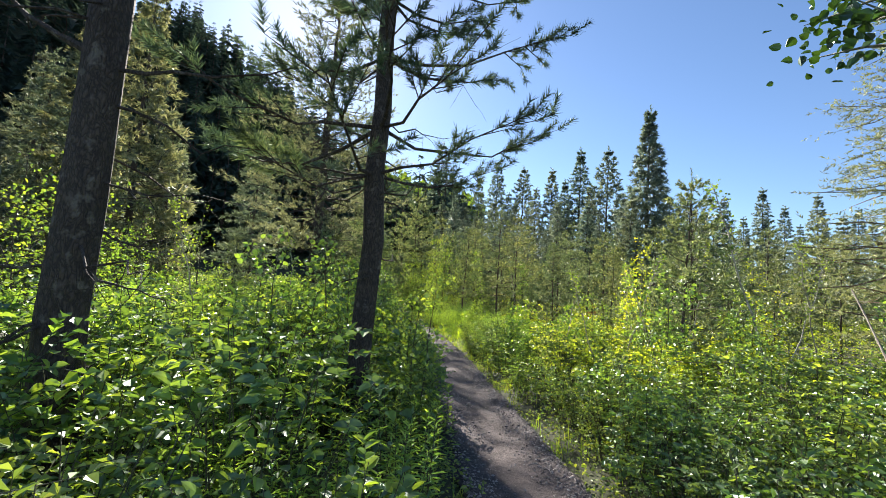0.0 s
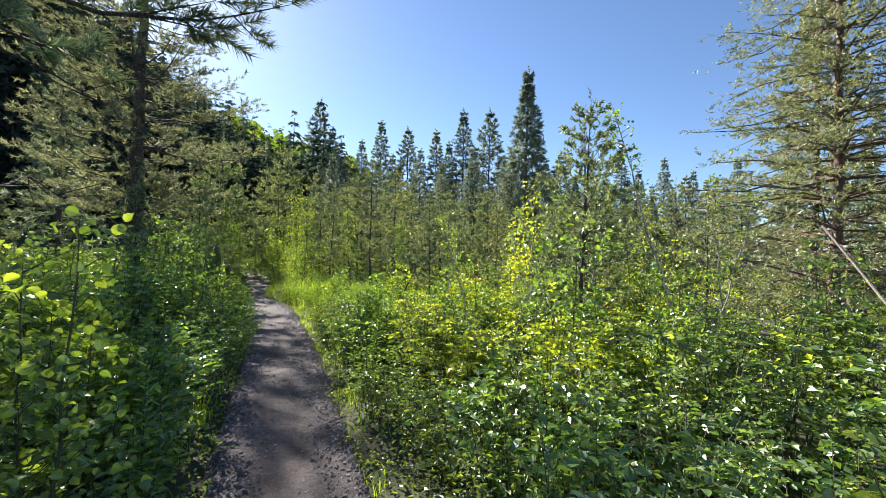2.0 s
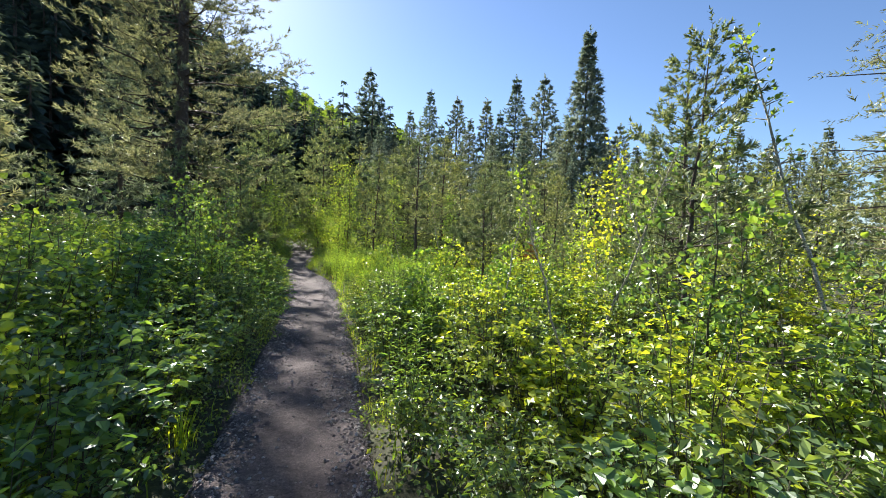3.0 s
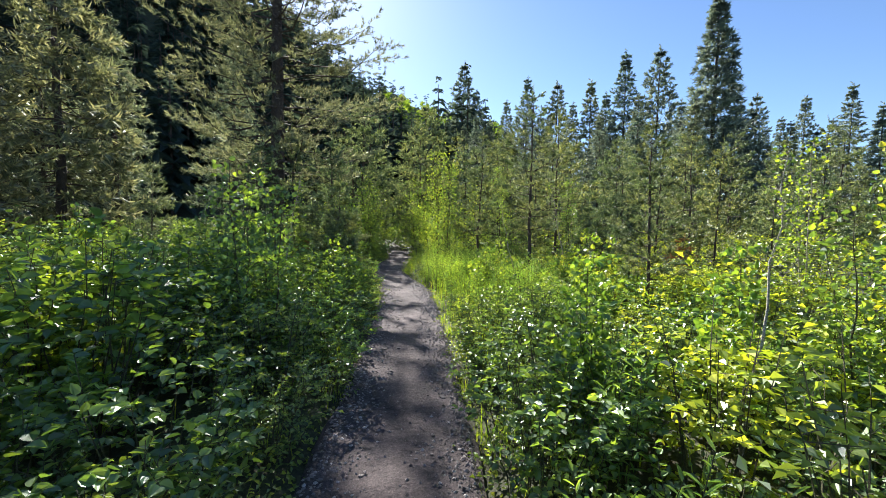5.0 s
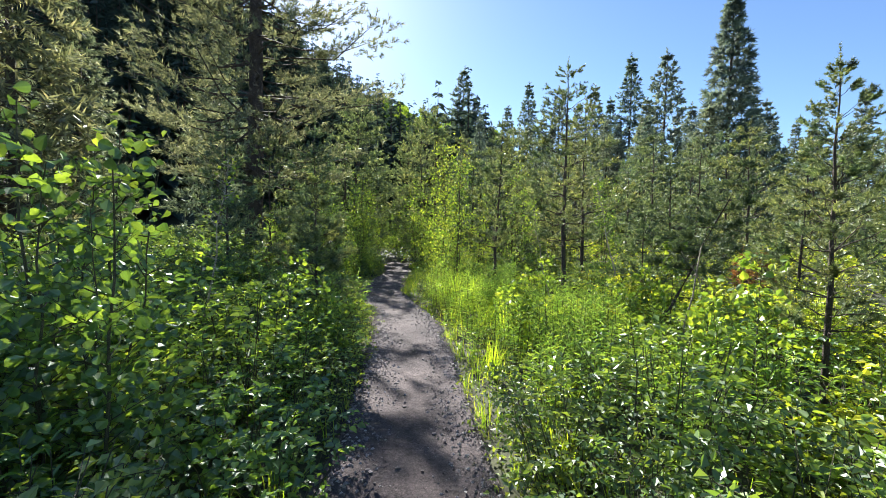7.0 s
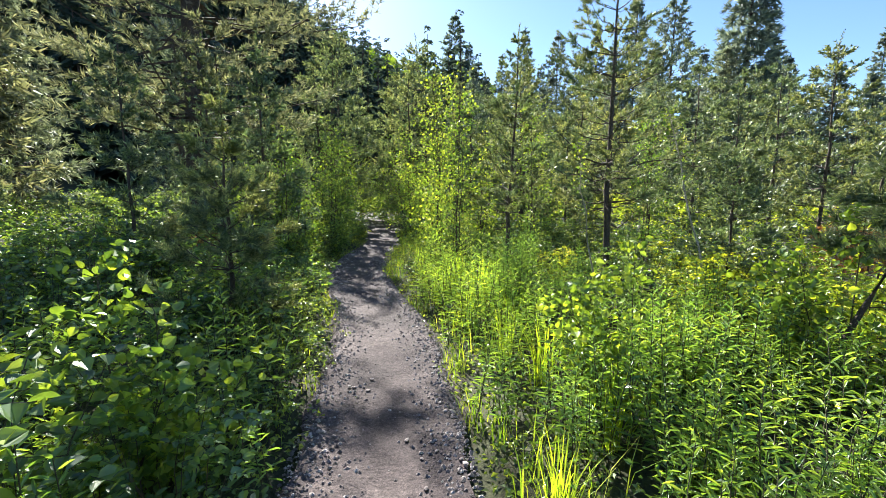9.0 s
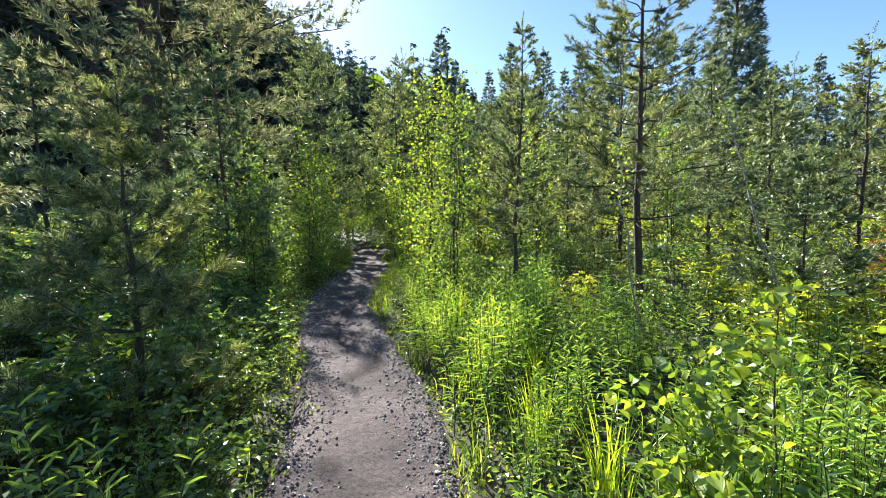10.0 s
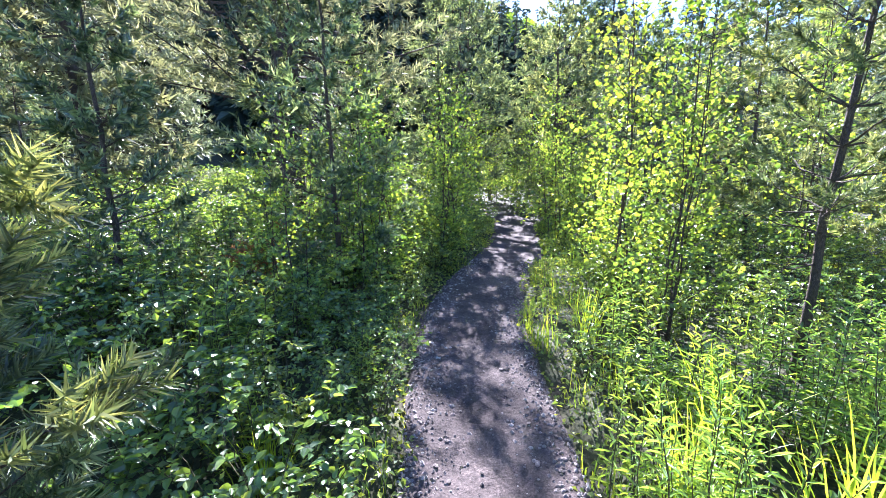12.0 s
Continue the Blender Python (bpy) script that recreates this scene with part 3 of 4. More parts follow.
stands = ((1, 4.5, 8.1, 0.85), (1, -1.8, 25.6, 1.25), (1, -4.7, 25.8, 1.5), (0, -4.9, 18.8, 1.1), (1, -2.3, 30.5, 1.7), (1, -5.6, 29.5, 1.7), (2, 3.2, 15.4, 0.8), (0, -4.4, 16.0, 0.9), (0, -3.2, 17.5, 1.0), (1, -4.2, 20.4, 0.75),
          (1, 3.4, 20.3, 1.1), (0, 1.6, 21.5, 1.2), (0, 4.9, 18.2, 0.9), (1, 5.6, 21.0, 0.95), (0, 6.4, 16.4, 0.9), (1, 7.2, 19.2, 0.9), (0, 0.3, 24.0, 1.2), (1, 2.2, 25.5, 1.2),
          (0, -1.5, 28.6, 1.9), (1, -4.6, 24.5, 1.2), (0, -5.3, 22.0, 1.1), (1, 4.2, 26.5, 1.2), (0, 6.5, 25.5, 1.2), (1, 8.8, 23.0, 1.05), (0, 9.6, 18.0, 0.9), (1, 11.5, 20.0, 1.0),
          (0, 12.5, 16.0, 0.9), (1, 8.0, 28.5, 1.2), (0, 10.8, 26.5, 1.3), (1, 13.5, 25.0, 1.1), (1, -0.4, 31.0, 1.4), (0, -4.7, 30.2, 1.5), (1, -3.6, 32.5, 1.5), (0, 2.8, 31.0, 1.4), (1, 5.8, 32.0, 1.3),
          (0, 6.9, 11.8, 0.8), (1, 8.4, 13.6, 0.9), (2, 5.6, 13.2, 0.9), (2, 7.4, 9.6, 0.9), (0, 12.0, 13.0, 1.0), (1, 15.0, 20.0, 1.1), (0, -8.6, 17.5, 0.8), (2, -6.0, 14.0, 0.6),
          (1, 17.0, 14.0, 1.1), (0, 19.0, 18.0, 1.3), (1, 18.0, 24.0, 1.3), (0, 22.0, 21.0, 1.4), (1, 24.0, 27.0, 1.5), (0, 16.0, 29.0, 1.4), (1, 20.5, 31.0, 1.5), (1, 12.0, 32.0, 1.4), (0, 27.0, 22.0, 1.5), (1, 22.0, 13.0, 1.2),
          (1, 1.0, 27.5, 1.1), (0, 3.2, 23.5, 1.0), (1, 7.6, 22.6, 1.0), (0, 9.4, 30.5, 1.4), (1, 6.9, 35.0, 1.5), (0, 4.5, 36.0, 1.5), (1, 2.0, 35.5, 1.4), (1, 10.5, 36.0, 1.6), (0, 13.6, 35.0, 1.6), (1, 16.8, 34.5, 1.6), (0, 20.5, 27.5, 1.3), (0, 14.2, 22.0, 1.0), (1, 10.6, 15.8, 0.8), (0, 14.6, 17.6, 0.9), (1, 18.5, 21.0, 1.1), (1, 26.0, 17.0, 1.3))
seen = set()
for kind, x, y, size in stands:
    put(young[kind], x, y, rng.uniform(0, 360), size, kind not in seen)
    seen.add(kind)
leaning = make_pine("leaning_pine", "half-dead young pine leaning over with dark needles", 2.3, 0.045, 0.5, 0.45, 8, 5, 5, 40, 0.06, 0.008, pine_needle, young_bark, 0.3, (1.2, 0.1), 8, 8, shoot_len=0.13)
put(leaning, 2.35, 13.15, 0, 1, True)

# ---- far conifers ----
edge = "at the edge of the clearing"
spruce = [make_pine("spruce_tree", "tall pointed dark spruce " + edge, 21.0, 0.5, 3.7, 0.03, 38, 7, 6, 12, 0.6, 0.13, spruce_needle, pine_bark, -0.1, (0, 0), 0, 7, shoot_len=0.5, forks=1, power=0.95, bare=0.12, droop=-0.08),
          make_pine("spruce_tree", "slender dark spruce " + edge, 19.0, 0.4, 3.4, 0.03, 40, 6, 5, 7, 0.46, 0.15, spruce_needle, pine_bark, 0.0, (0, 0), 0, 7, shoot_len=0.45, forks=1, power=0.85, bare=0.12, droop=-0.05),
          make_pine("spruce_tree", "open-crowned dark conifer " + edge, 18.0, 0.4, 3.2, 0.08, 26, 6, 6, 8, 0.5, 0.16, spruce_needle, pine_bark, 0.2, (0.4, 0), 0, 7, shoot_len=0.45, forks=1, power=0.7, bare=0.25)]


def far_tree(kind, az, dist, elevation, first=False):
    """A far conifer by its bearing and distance from the start, as tall as its tip stands above the eye level."""
    x, y = dist * math.sin(radians(az)), dist * math.cos(radians(az))
    tall = 1.55 + dist * math.tan(radians(elevation)) - float(ground_z(x, y))
    put(spruce[kind], x, y, rng.uniform(0, 360), tall / (21.0, 19.0, 18.0)[kind], first)
for i, (kind, az, dist, el) in enumerate(((0, 25.1, 51, 22.1), (1, 17.1, 67, 18.0), (2, 20.4, 68, 17.8), (2, 10.0, 80, 15.6), (1, 13.6, 72, 15.6), (2, -1.6, 92, 18.3), (1, 6.4, 85, 16.5), (1, 0.3, 85, 15.3), (1, 4.0, 80, 14.0),
        (1, 15.3, 74, 14.2), (1, 18.4, 60, 13.5), (1, 8.0, 70, 12.5), (1, 11.6, 66, 13.2), (2, 29.5, 75, 12.6), (1, 33.0, 70, 11.8), (1, 36.5, 80, 12.5), (1, 38.4, 76, 10.5), (1, 41.0, 72, 11.5), (1, 44, 78, 10), (1, 48, 70, 11), (1, 53, 75, 12), (1, 58, 70, 11),
        (1, 63, 74, 12), (1, 68, 70, 12), (1, 22.5, 58, 12.5), (1, 27.5, 55, 12), (1, 14.5, 55, 11.5), (1, 2.2, 62, 11.5), (1, -0.8, 60, 11), (2, 6, 58, 11.2), (1, 31, 62, 10), (1, 34.8, 64, 9.5), (1, 39.6, 60, 8.5), (1, 46, 66, 9))):
    far_tree(kind, az, dist, el, i in (0, 1, 2))
for i, az in enumerate(np.arange(-1.0, 50, 1.7)):
    far_tree(1 + (i % 3 == 2), az + rng.uniform(-0.6, 0.6), rng.uniform(42, 58), rng.uniform(8.0, 12.0) * (0.8 if az > 28 else 1.0))


def build_woods():
    """The far wooded hill: many conifers of tiered ragged boughs in one mesh."""
    geo, trunks = Geo(), Geo()
    at, way, size = [], [], []
    for _ in range(1100):
        az, r = rng.uniform(-100, 4), rng.uniform(58, 235)
        x, y = r * math.sin(radians(az)), 8 + r * math.cos(radians(az))
        if az > -10 and r > 115:
            continue
        z = float(ground_z(x, y))
        h = rng.uniform(12, 24)
        tube(trunks, ((x, y, z - 0.3), (x, y, z + h * 0.9)), (0.3, 0.03), 4)
        tiers = 12
        for t in range(tiers):
            f = (t + rng.uniform(0, 0.7)) / tiers
            n = 9
            a = rng.uniform(0, 6.28) + np.arange(n) * 6.28 / n + rng.normal(size=n) * 0.2
            reach = h * 0.17 * (1 - f) + 0.4
            at.append(np.stack([x + 0 * a, y + 0 * a, z + h * (0.06 + 0.94 * f) + 0.2 * rng.normal(size=n)], 1))
            way.append(np.stack([np.cos(a), np.sin(a), rng.uniform(-0.5, 0.15, n)], 1))
            size.append(reach * rng.uniform(0.7, 1.3, n))
    at, way, size = np.concatenate(at), np.concatenate(way), np.concatenate(size)
    leaves(geo, at, way, size, size * 0.55, 0.3, 0.8, False)
    root = tagged(new("far_woods"), "conifer woods on the hillside, coloured dark for its shade", "woods", kind="stuff")
    tagged(part("trunkwood", trunks, pine_bark, root), kind="stuff")
    # hill trees wear the needle colour with shade painted in
    tagged(part("foliage", geo, shaded_hill_needle, root), kind="stuff")


build_woods()


def build_far_broadleaf():
    """Bright broadleaf wood on the low end of the ridge."""
    geo = Geo()
    n = 14000
    az, r = rng.uniform(-12, 5, n), rng.uniform(120, 215, n)
    lump = np.round(az * 1.3) * 7.1 + np.round(r / 12) * 3.3
    x, y = r * np.sin(np.radians(az)), 8 + r * np.cos(np.radians(az))
    z = ground_z(x, y) + (9.0 + 8.0 * np.abs(np.sin(lump))) * np.sqrt(rng.random(n))
    leaves(geo, np.stack([x, y, z], 1), rng.normal(size=(n, 3)), 1.3, 1.0, 0.2, 0.3, False)
    ob = new("far_broadleaf_woods", geo.mesh("far_broadleaf_woods", far_leaf))
    tagged(ob, "pale green broadleaf woods on the low ridge", "woods", kind="stuff")


build_far_broadleaf()

# ---- aspens, birches and saplings ----
leaning_aspen = make_sapling("aspen_sapling", "slim pale aspen leaning with sparse leaves at its tip", "tree", 3.9, 0.055, 5, aspen_bark, aspen_leaf, (-0.35, 1.3), 0.4, 0.6, 0.026)
put(leaning_aspen, 5.35, 6.75, 0, 1, True)
for x, y, turn, size in ((2.5, 6.3, 80, 0.5), (3.1, 7.7, 200, 0.6), (3.5, 6.5, 30, 0.55), (5.1, 8.9, 150, 0.7), (2.3, 8.3, 300, 0.5), (4.6, 6.1, 250, 0.6), (6.6, 7.4, 100, 0.7), (-2.6, 7.8, 20, 0.6), (-3.4, 6.6, 140, 0.65), (-2.0, 11.4, 220, 0.5), (2.7, 14.6, 10, 0.6), (1.7, 15.2, 120, 0.5)):
    put(leaning_aspen, x, y, turn, size)
pale_aspen = make_sapling("aspen_tree", "small aspen with thin pale trunk and yellow-green leaves", "tree", 2.9, 0.05, 16, aspen_bark, sunlit_yellow_leaf, (0.05, 0), 0.5, 0.35, 0.014, 2)
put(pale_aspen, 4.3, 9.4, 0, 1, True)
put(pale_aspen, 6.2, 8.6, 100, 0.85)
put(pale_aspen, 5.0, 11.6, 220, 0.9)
# its leaves get the dark colour that stands in for shade
aspen_near = make_sapling("aspen_tree", "aspen hanging over the trail, its round leaves coloured dark as if shaded", "tree", 4.5, 0.07, 60, aspen_bark, shaded_leaf, (-0.45, -0.1), 1.15, 0.68, 0.04, droop=0.25)
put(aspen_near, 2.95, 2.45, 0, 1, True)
leafy = make_sapling("aspen_tree", "leafy young aspen with yellow-green leaves beside the woods", "tree", 3.5, 0.055, 14, young_bark, aspen_leaf, (0.1, 0.1), 0.75, 0.22, 0.02, 3)
for i, (x, y, size) in enumerate(((-4.9, 5.6, 1.0), (-5.9, 7.0, 0.95), (-4.3, 7.6, 0.8), (-6.8, 9.5, 0.85), (-6.4, 5.2, 1.05), (-7.6, 7.4, 1.0), (-5.4, 10.6, 0.6), (-8.2, 10.8, 0.8))):
    put(leafy, x, y, rng.uniform(0, 360), size, i == 0)
birch = [make_sapling("birch_tree", "young birch clump with small bright leaves beside the trail", "tree", 3.6, 0.046, 22, young_bark, aspen_leaf, (0.1, 0), 0.7, 0.06, 0.013, 4),
         make_sapling("birch_tree", "young birch with small bright leaves", "tree", 2.6, 0.044, 24, young_bark, aspen_leaf, (0, 0.1), 0.65, 0.05, 0.011, 4)]
scatter(birch, [(0.0, 17.3), (-0.55, 19.2), (-0.35, 18.2), (0.5, 20.5), (1.5, 19.2), (-0.9, 21.6), (3.4, 18.2), (-0.6, 24.5)], (0.8, 1.1), "young birches by the trail")
for x, y, size in ((-2.85, 16.3, 0.75), (-3.0, 18.4, 0.95), (-2.8, 17.3, 0.85), (-2.85, 20.4, 1.1), (-2.75, 19.4, 1.0), (-3.5, 19.0, 1.05), (-1.4, 22.4, 1.15), (-3.9, 23.4, 1.3), (-1.1, 21.4, 0.8), (-1.9, 24.8, 1.3), (-3.2, 27.8, 1.2), (-2.3, 26.9, 1.1), (-4.1, 28.6, 1.2), (-3.6, 22.5, 1.1), (-5.2, 20.0, 0.85), (-4.4, 26.0, 1.3), (-4.2, 17.6, 0.7)):
    put(birch[1], x, y, rng.uniform(0, 360), size)
broad = [make_sapling("aspen_sapling", "leafy aspen sapling with round sunlit leaves", "shrub", 1.5, 0.06, 26, stem_bark, aspen_leaf, (0.05, 0), 0.4, 0.12, 0.009, 4),
         make_sapling("aspen_sapling", "tall leafy sapling with round leaves", "shrub", 2.1, 0.054, 20, stem_bark, broad_leaf, (0.1, 0.05), 0.5, 0.1, 0.012, 4)]
scatter(broad, [(1.2, 12.95), (-1.05, 9.5), (1.55, 8.75), (-1.45, 9.6), (2.7, 9.0), (-1.9, 10.4), (-1.7, 8.4), (-2.6, 9.2), (2.7, 13.2), (-2.2, 6.6), (2.2, 10.9), (-1.5, 7.0), (-1.35, 12.0),
                (3.3, 6.2), (-3.3, 8.0), (4.2, 5.9), (-3.0, 5.6), (3.0, 8.4), (-1.75, 6.0), (4.6, 9.4), (-3.8, 10.4), (5.6, 8.3), (-4.5, 7.0), (-2.9, 11.6), (-2.9, 4.1), (6.3, 6.0), (-4.4, 4.3), (-0.15, 4.25), (-0.5, 5.2), (-1.2, 4.7), (-0.75, 5.3), (-1.75, 4.4)], (0.75, 1.0), "leafy saplings along the trail")

# ---- undergrowth: shrubs and herbs ----
broad_text, oval_text, sun_tinted_text = "leafy green bush with broad soft leaves", "dense bush with small oval leaves", "bush with yellow-green leaves coloured brighter as if sunlit"
shrub_broad = [make_shrub("broadleaf_bush", broad_text, "bush", broad_leaf, h, r, 19, 6, 8, size, 0.76, 0.72) for h, r, size in ((0.95, 0.6, 0.054), (0.8, 0.55, 0.046), (1.15, 0.65, 0.062))]
shrub_small = [make_shrub("oval_leaf_bush", oval_text, "bush", small_leaf, h, r, 24, 7, 8, 0.054, 0.58, 0.62, full=False) for h, r in ((0.9, 0.55), (0.75, 0.5), (1.05, 0.6))]
far_broad = [make_shrub("broadleaf_bush", broad_text, "bush", broad_leaf, h, r, 19, 7, 8, 0.06, 0.72, full=False) for h, r in ((0.95, 0.65), (1.15, 0.7), (0.8, 0.6))]
far_small = [make_shrub("oval_leaf_bush", oval_text, "bush", small_leaf, h, r, 20, 6, 9, 0.06, 0.6, full=False) for h, r in ((0.9, 0.6), (1.05, 0.65), (0.75, 0.55))]
sun_tinted = [make_shrub("yellow_green_bush", sun_tinted_text, "bush", sunlit_yellow_leaf, h, r, 19, 6, 9, 0.062, 0.7, full=False) for h, r in ((0.95, 0.6), (1.1, 0.65), (0.8, 0.55))]
herb = [make_herb("fireweed", "tall green herb with long narrow leaves", h, r, s, 0.1, 0.0135, herb_leaf) for h, r, s in ((0.85, 0.25, 9), (0.7, 0.3, 9), (0.95, 0.2, 8))]


def clear(x, y, gap):
    return abs(x - float(trail_x(y))) > gap


def walk_x(y):
    """Where a walker's line runs along the trail."""
    return float(np.interp(y, (0, 1.2, 2.3, 3.6, 5.7, 6.1, 7.4, 10.3, 12, 13.6, 16), (0, 0.47, 0.84, 0.98, 0.73, 0.53, 0.39, 0.13, -0.08, -0.58, -1.2)))


left_spots, right_spots = [], []
for _ in range(30000):
    y = rng.uniform(0.6, 24)
    side = rng.choice((-1, 1))
    off = 0.7 + rng.exponential(1.9)
    if off > 6:
        continue
    x = float(trail_x(y)) + side * off
    if math.hypot(x, y) < 1.2 or abs(x - walk_x(y)) < 0.74:
        continue
    if -2.0 < x < 0.1 and 1.6 < y < 3.9 and rng.random() < 0.97:
        continue
    mine = left_spots if side < 0 else right_spots
    limit = 185 if side < 0 else 205
    gap = 0.42 + 0.06 * off
    if len(mine) < limit and all((x - a) ** 2 + (y - b) ** 2 > gap * gap for a, b in mine):
        mine.append((x, y))
for i, (x, y) in enumerate(left_spots):
    off = float(trail_x(y)) - x
    wide = rng.random() < 0.72
    models = (shrub_broad if wide else shrub_small) if off < 3.0 and y < 15 else (far_broad if wide else far_small)
    tall = np.interp(off, (0.6, 1.0, 1.8, 4), (0.62, 0.85, 1.1, 1.3)) * (0.75 if y > 11.5 else 1.0) * rng.uniform(0.85, 1.15)
    put(models[i % 3], x, y, rng.uniform(0, 360), tall)
for i, (x, y) in enumerate(right_spots):
    off = x - float(trail_x(y))
    if 10.5 < y < 17 and off < 2.6 and i % 5 < 4:
        continue
    wide = rng.random() < 0.3
    models = (shrub_broad if wide else shrub_small) if off < 3.0 and y < 15 else (far_broad if wide else far_small)
    # bushes where sun falls get the leaf colour with sunlight painted in
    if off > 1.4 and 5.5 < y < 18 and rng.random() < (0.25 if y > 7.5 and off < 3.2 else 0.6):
        models = sun_tinted
    tall = np.interp(off, (0.6, 1.0, 1.8, 4), (0.66, 0.8, 0.95, 1.05)) * (0.72 if y > 11.0 else 1.0) * rng.uniform(0.85, 1.15)
    put(models[i % 3], x, y, rng.uniform(0, 360), tall)
for _ in range(140):
    y = rng.uniform(2.0, 17.5) if rng.random() < 0.4 else rng.uniform(10.5, 16.5)
    x = float(trail_x(y)) + (rng.uniform(0.7, 2.9) if rng.random() < 0.75 else -rng.uniform(0.65, 2.4))
    put(herb[rng.integers(3)], x, y, rng.uniform(0, 360), rng.uniform(0.55, 0.95))
for _ in range(45):
    y = rng.uniform(11.3, 15.5)
    put(herb[rng.integers(3)], float(trail_x(y)) + rng.uniform(0.75, 3.0), y, rng.uniform(0, 360), rng.uniform(0.6, 0.9))
for x, y in ((-0.7, 1.9), (-1.2, 2.5), (-0.65, 3.3), (-1.55, 3.2), (-0.15, 3.0), (-0.9, 2.95), (-1.9, 2.7), (-0.5, 2.35), (-1.3, 1.9), (-0.05, 3.75), (-1.75, 3.8), (-0.9, 2.4), (-0.5, 2.9), (-1.4, 2.9), (-0.3, 3.5), (-1.9, 3.4), (-1.1, 3.6), (-0.2, 2.3), (-1.6, 2.1), (2.0, 3.2), (2.5, 2.9), (1.75, 4.1)):
    put(herb[rng.integers(3)], x, y, rng.uniform(0, 360), rng.uniform(0.75, 0.95))
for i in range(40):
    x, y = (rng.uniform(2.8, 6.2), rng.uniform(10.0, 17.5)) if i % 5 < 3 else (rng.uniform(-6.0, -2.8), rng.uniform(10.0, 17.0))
    put((sun_tinted if i % 5 < 3 else far_broad)[i % 3], x, y, rng.uniform(0, 360), rng.uniform(0.65, 0.85))
# the models themselves stand among the rest
for i, model in enumerate(shrub_broad + shrub_small + far_broad + far_small + sun_tinted + herb):
    put(model, (-5.2 if i % 2 else 5.8) + (0.1 if i % 2 else 0.2) * i, 3.0 + 1.2 * i, 40 * i, 0.95, True)


def build_grass():
    """Grass blades along both edges of the trail and between the shrubs."""
    geo = Geo()
    n = 15000
    y = rng.uniform(0.3, 24, n)
    side = rng.choice((-1, 1), n)
    off = 0.46 + rng.exponential(0.2, n) + (rng.random(n) < 0.3) * rng.uniform(0, 2.2, n)
    clump = (np.sin(y * 5.3 + side) * np.sin(y * 2.1 + 1.3 * side) + 0.7 * np.sin(off * 9 + y * 3.1) > 0.15) & ((side > 0) | (rng.random(n) < 0.45)) & ((y > 8.5) | (rng.random(n) < 0.5))
    y, side, off = y[clump], side[clump], off[clump]
    x = trail_x(y) + side * off
    n = len(x)
    h = rng.uniform(0.08, 0.36, n) * np.interp(off, (0.44, 0.6, 0.9, 2), (0.3, 0.7, 1.1, 1.3)) * np.where((side > 0) & (y > 8), 1.4, 1.0)
    a = rng.uniform(0, 6.28, n)
    bow = np.stack([np.cos(a), np.sin(a), 0 * a], 1) * (h * rng.uniform(0.15, 0.7, n))[:, None]
    foot = np.stack([x, y, ground_z(x, y) - 0.01], 1)
    wide = np.stack([-np.sin(a), np.cos(a), 0 * a], 1) * rng.uniform(0.002, 0.0045, n)[:, None]
    up = np.array([0, 0, 1.0]) * h[:, None]
    mid = foot + up * 0.6 + bow * 0.3
    tip = foot + up * 0.95 + bow
    p = np.stack([foot - wide, foot + wide, mid + wide * 0.8, mid - wide * 0.8, tip], 1)
    base = np.arange(n) * 5
    geo.put(p.reshape(-1, 3), np.zeros((0, 4), int))
    geo.faces += np.stack([base, base + 1, base + 2, base + 3], 1).tolist() + np.stack([base + 3, base + 2, base + 4], 1).tolist()
    tagged(new("grass", geo.mesh("grass", grass_blade)), "green grass blades along the trail edges", "grass", kind="stuff")


build_grass()


def make_tussock(height, blades):
    """A clump of long arching grass blades."""
    root = tagged(new("grass_clump"), "clump of long bright green grass beside the trail", "grass", "grass clumps by the trail")
    for _ in range(blades):
        geo = Geo()
        a, h = rng.uniform(0, 6.28), height * rng.uniform(0.5, 1.1)
        d, sidew = np.array([math.cos(a), math.sin(a), 0]), np.array([-math.sin(a), math.cos(a), 0])
        foot = d * rng.uniform(0, 0.1) + rng.normal(size=3) * (0.04, 0.04, 0)
        bow = h * rng.uniform(0.1, 0.55)
        p = []
        for u, w in ((0, 0.8), (0.35, 1.0), (0.65, 0.85), (0.88, 0.5), (1.0, 0.05)):
            c = foot + d * bow * u ** 2 + np.array([0, 0, h * (u - 0.25 * u ** 3 * bow / h)])
            p += [c - sidew * w * 0.0045, c + sidew * w * 0.0045]
        geo.put(p, [[2 * i, 2 * i + 1, 2 * i + 3, 2 * i + 2] for i in range(4)])
        part("blade", geo, bright_blade, root)
    return root


tussock = make_tussock(0.55, 44)
for i, (x, y, size) in enumerate(((0.75, 13.4, 1.0), (0.5, 13.9, 0.9), (0.95, 12.6, 0.9), (0.2, 14.6, 0.9), (0.35, 15.3, 1.1), (0.05, 15.9, 1.1), (-0.15, 15.5, 0.9), (0.65, 14.6, 0.9), (1.0, 11.3, 0.8), (0.85, 10.4, 0.8), (0.95, 9.6, 0.8),
                                  (-0.6, 17.2, 0.9), (-1.9, 14.9, 0.8), (-0.55, 9.8, 0.7), (-0.2, 6.4, 0.6), (0.55, 12.0, 0.7))):
    put(tussock, x, y, rng.uniform(0, 360), size, i == 0)


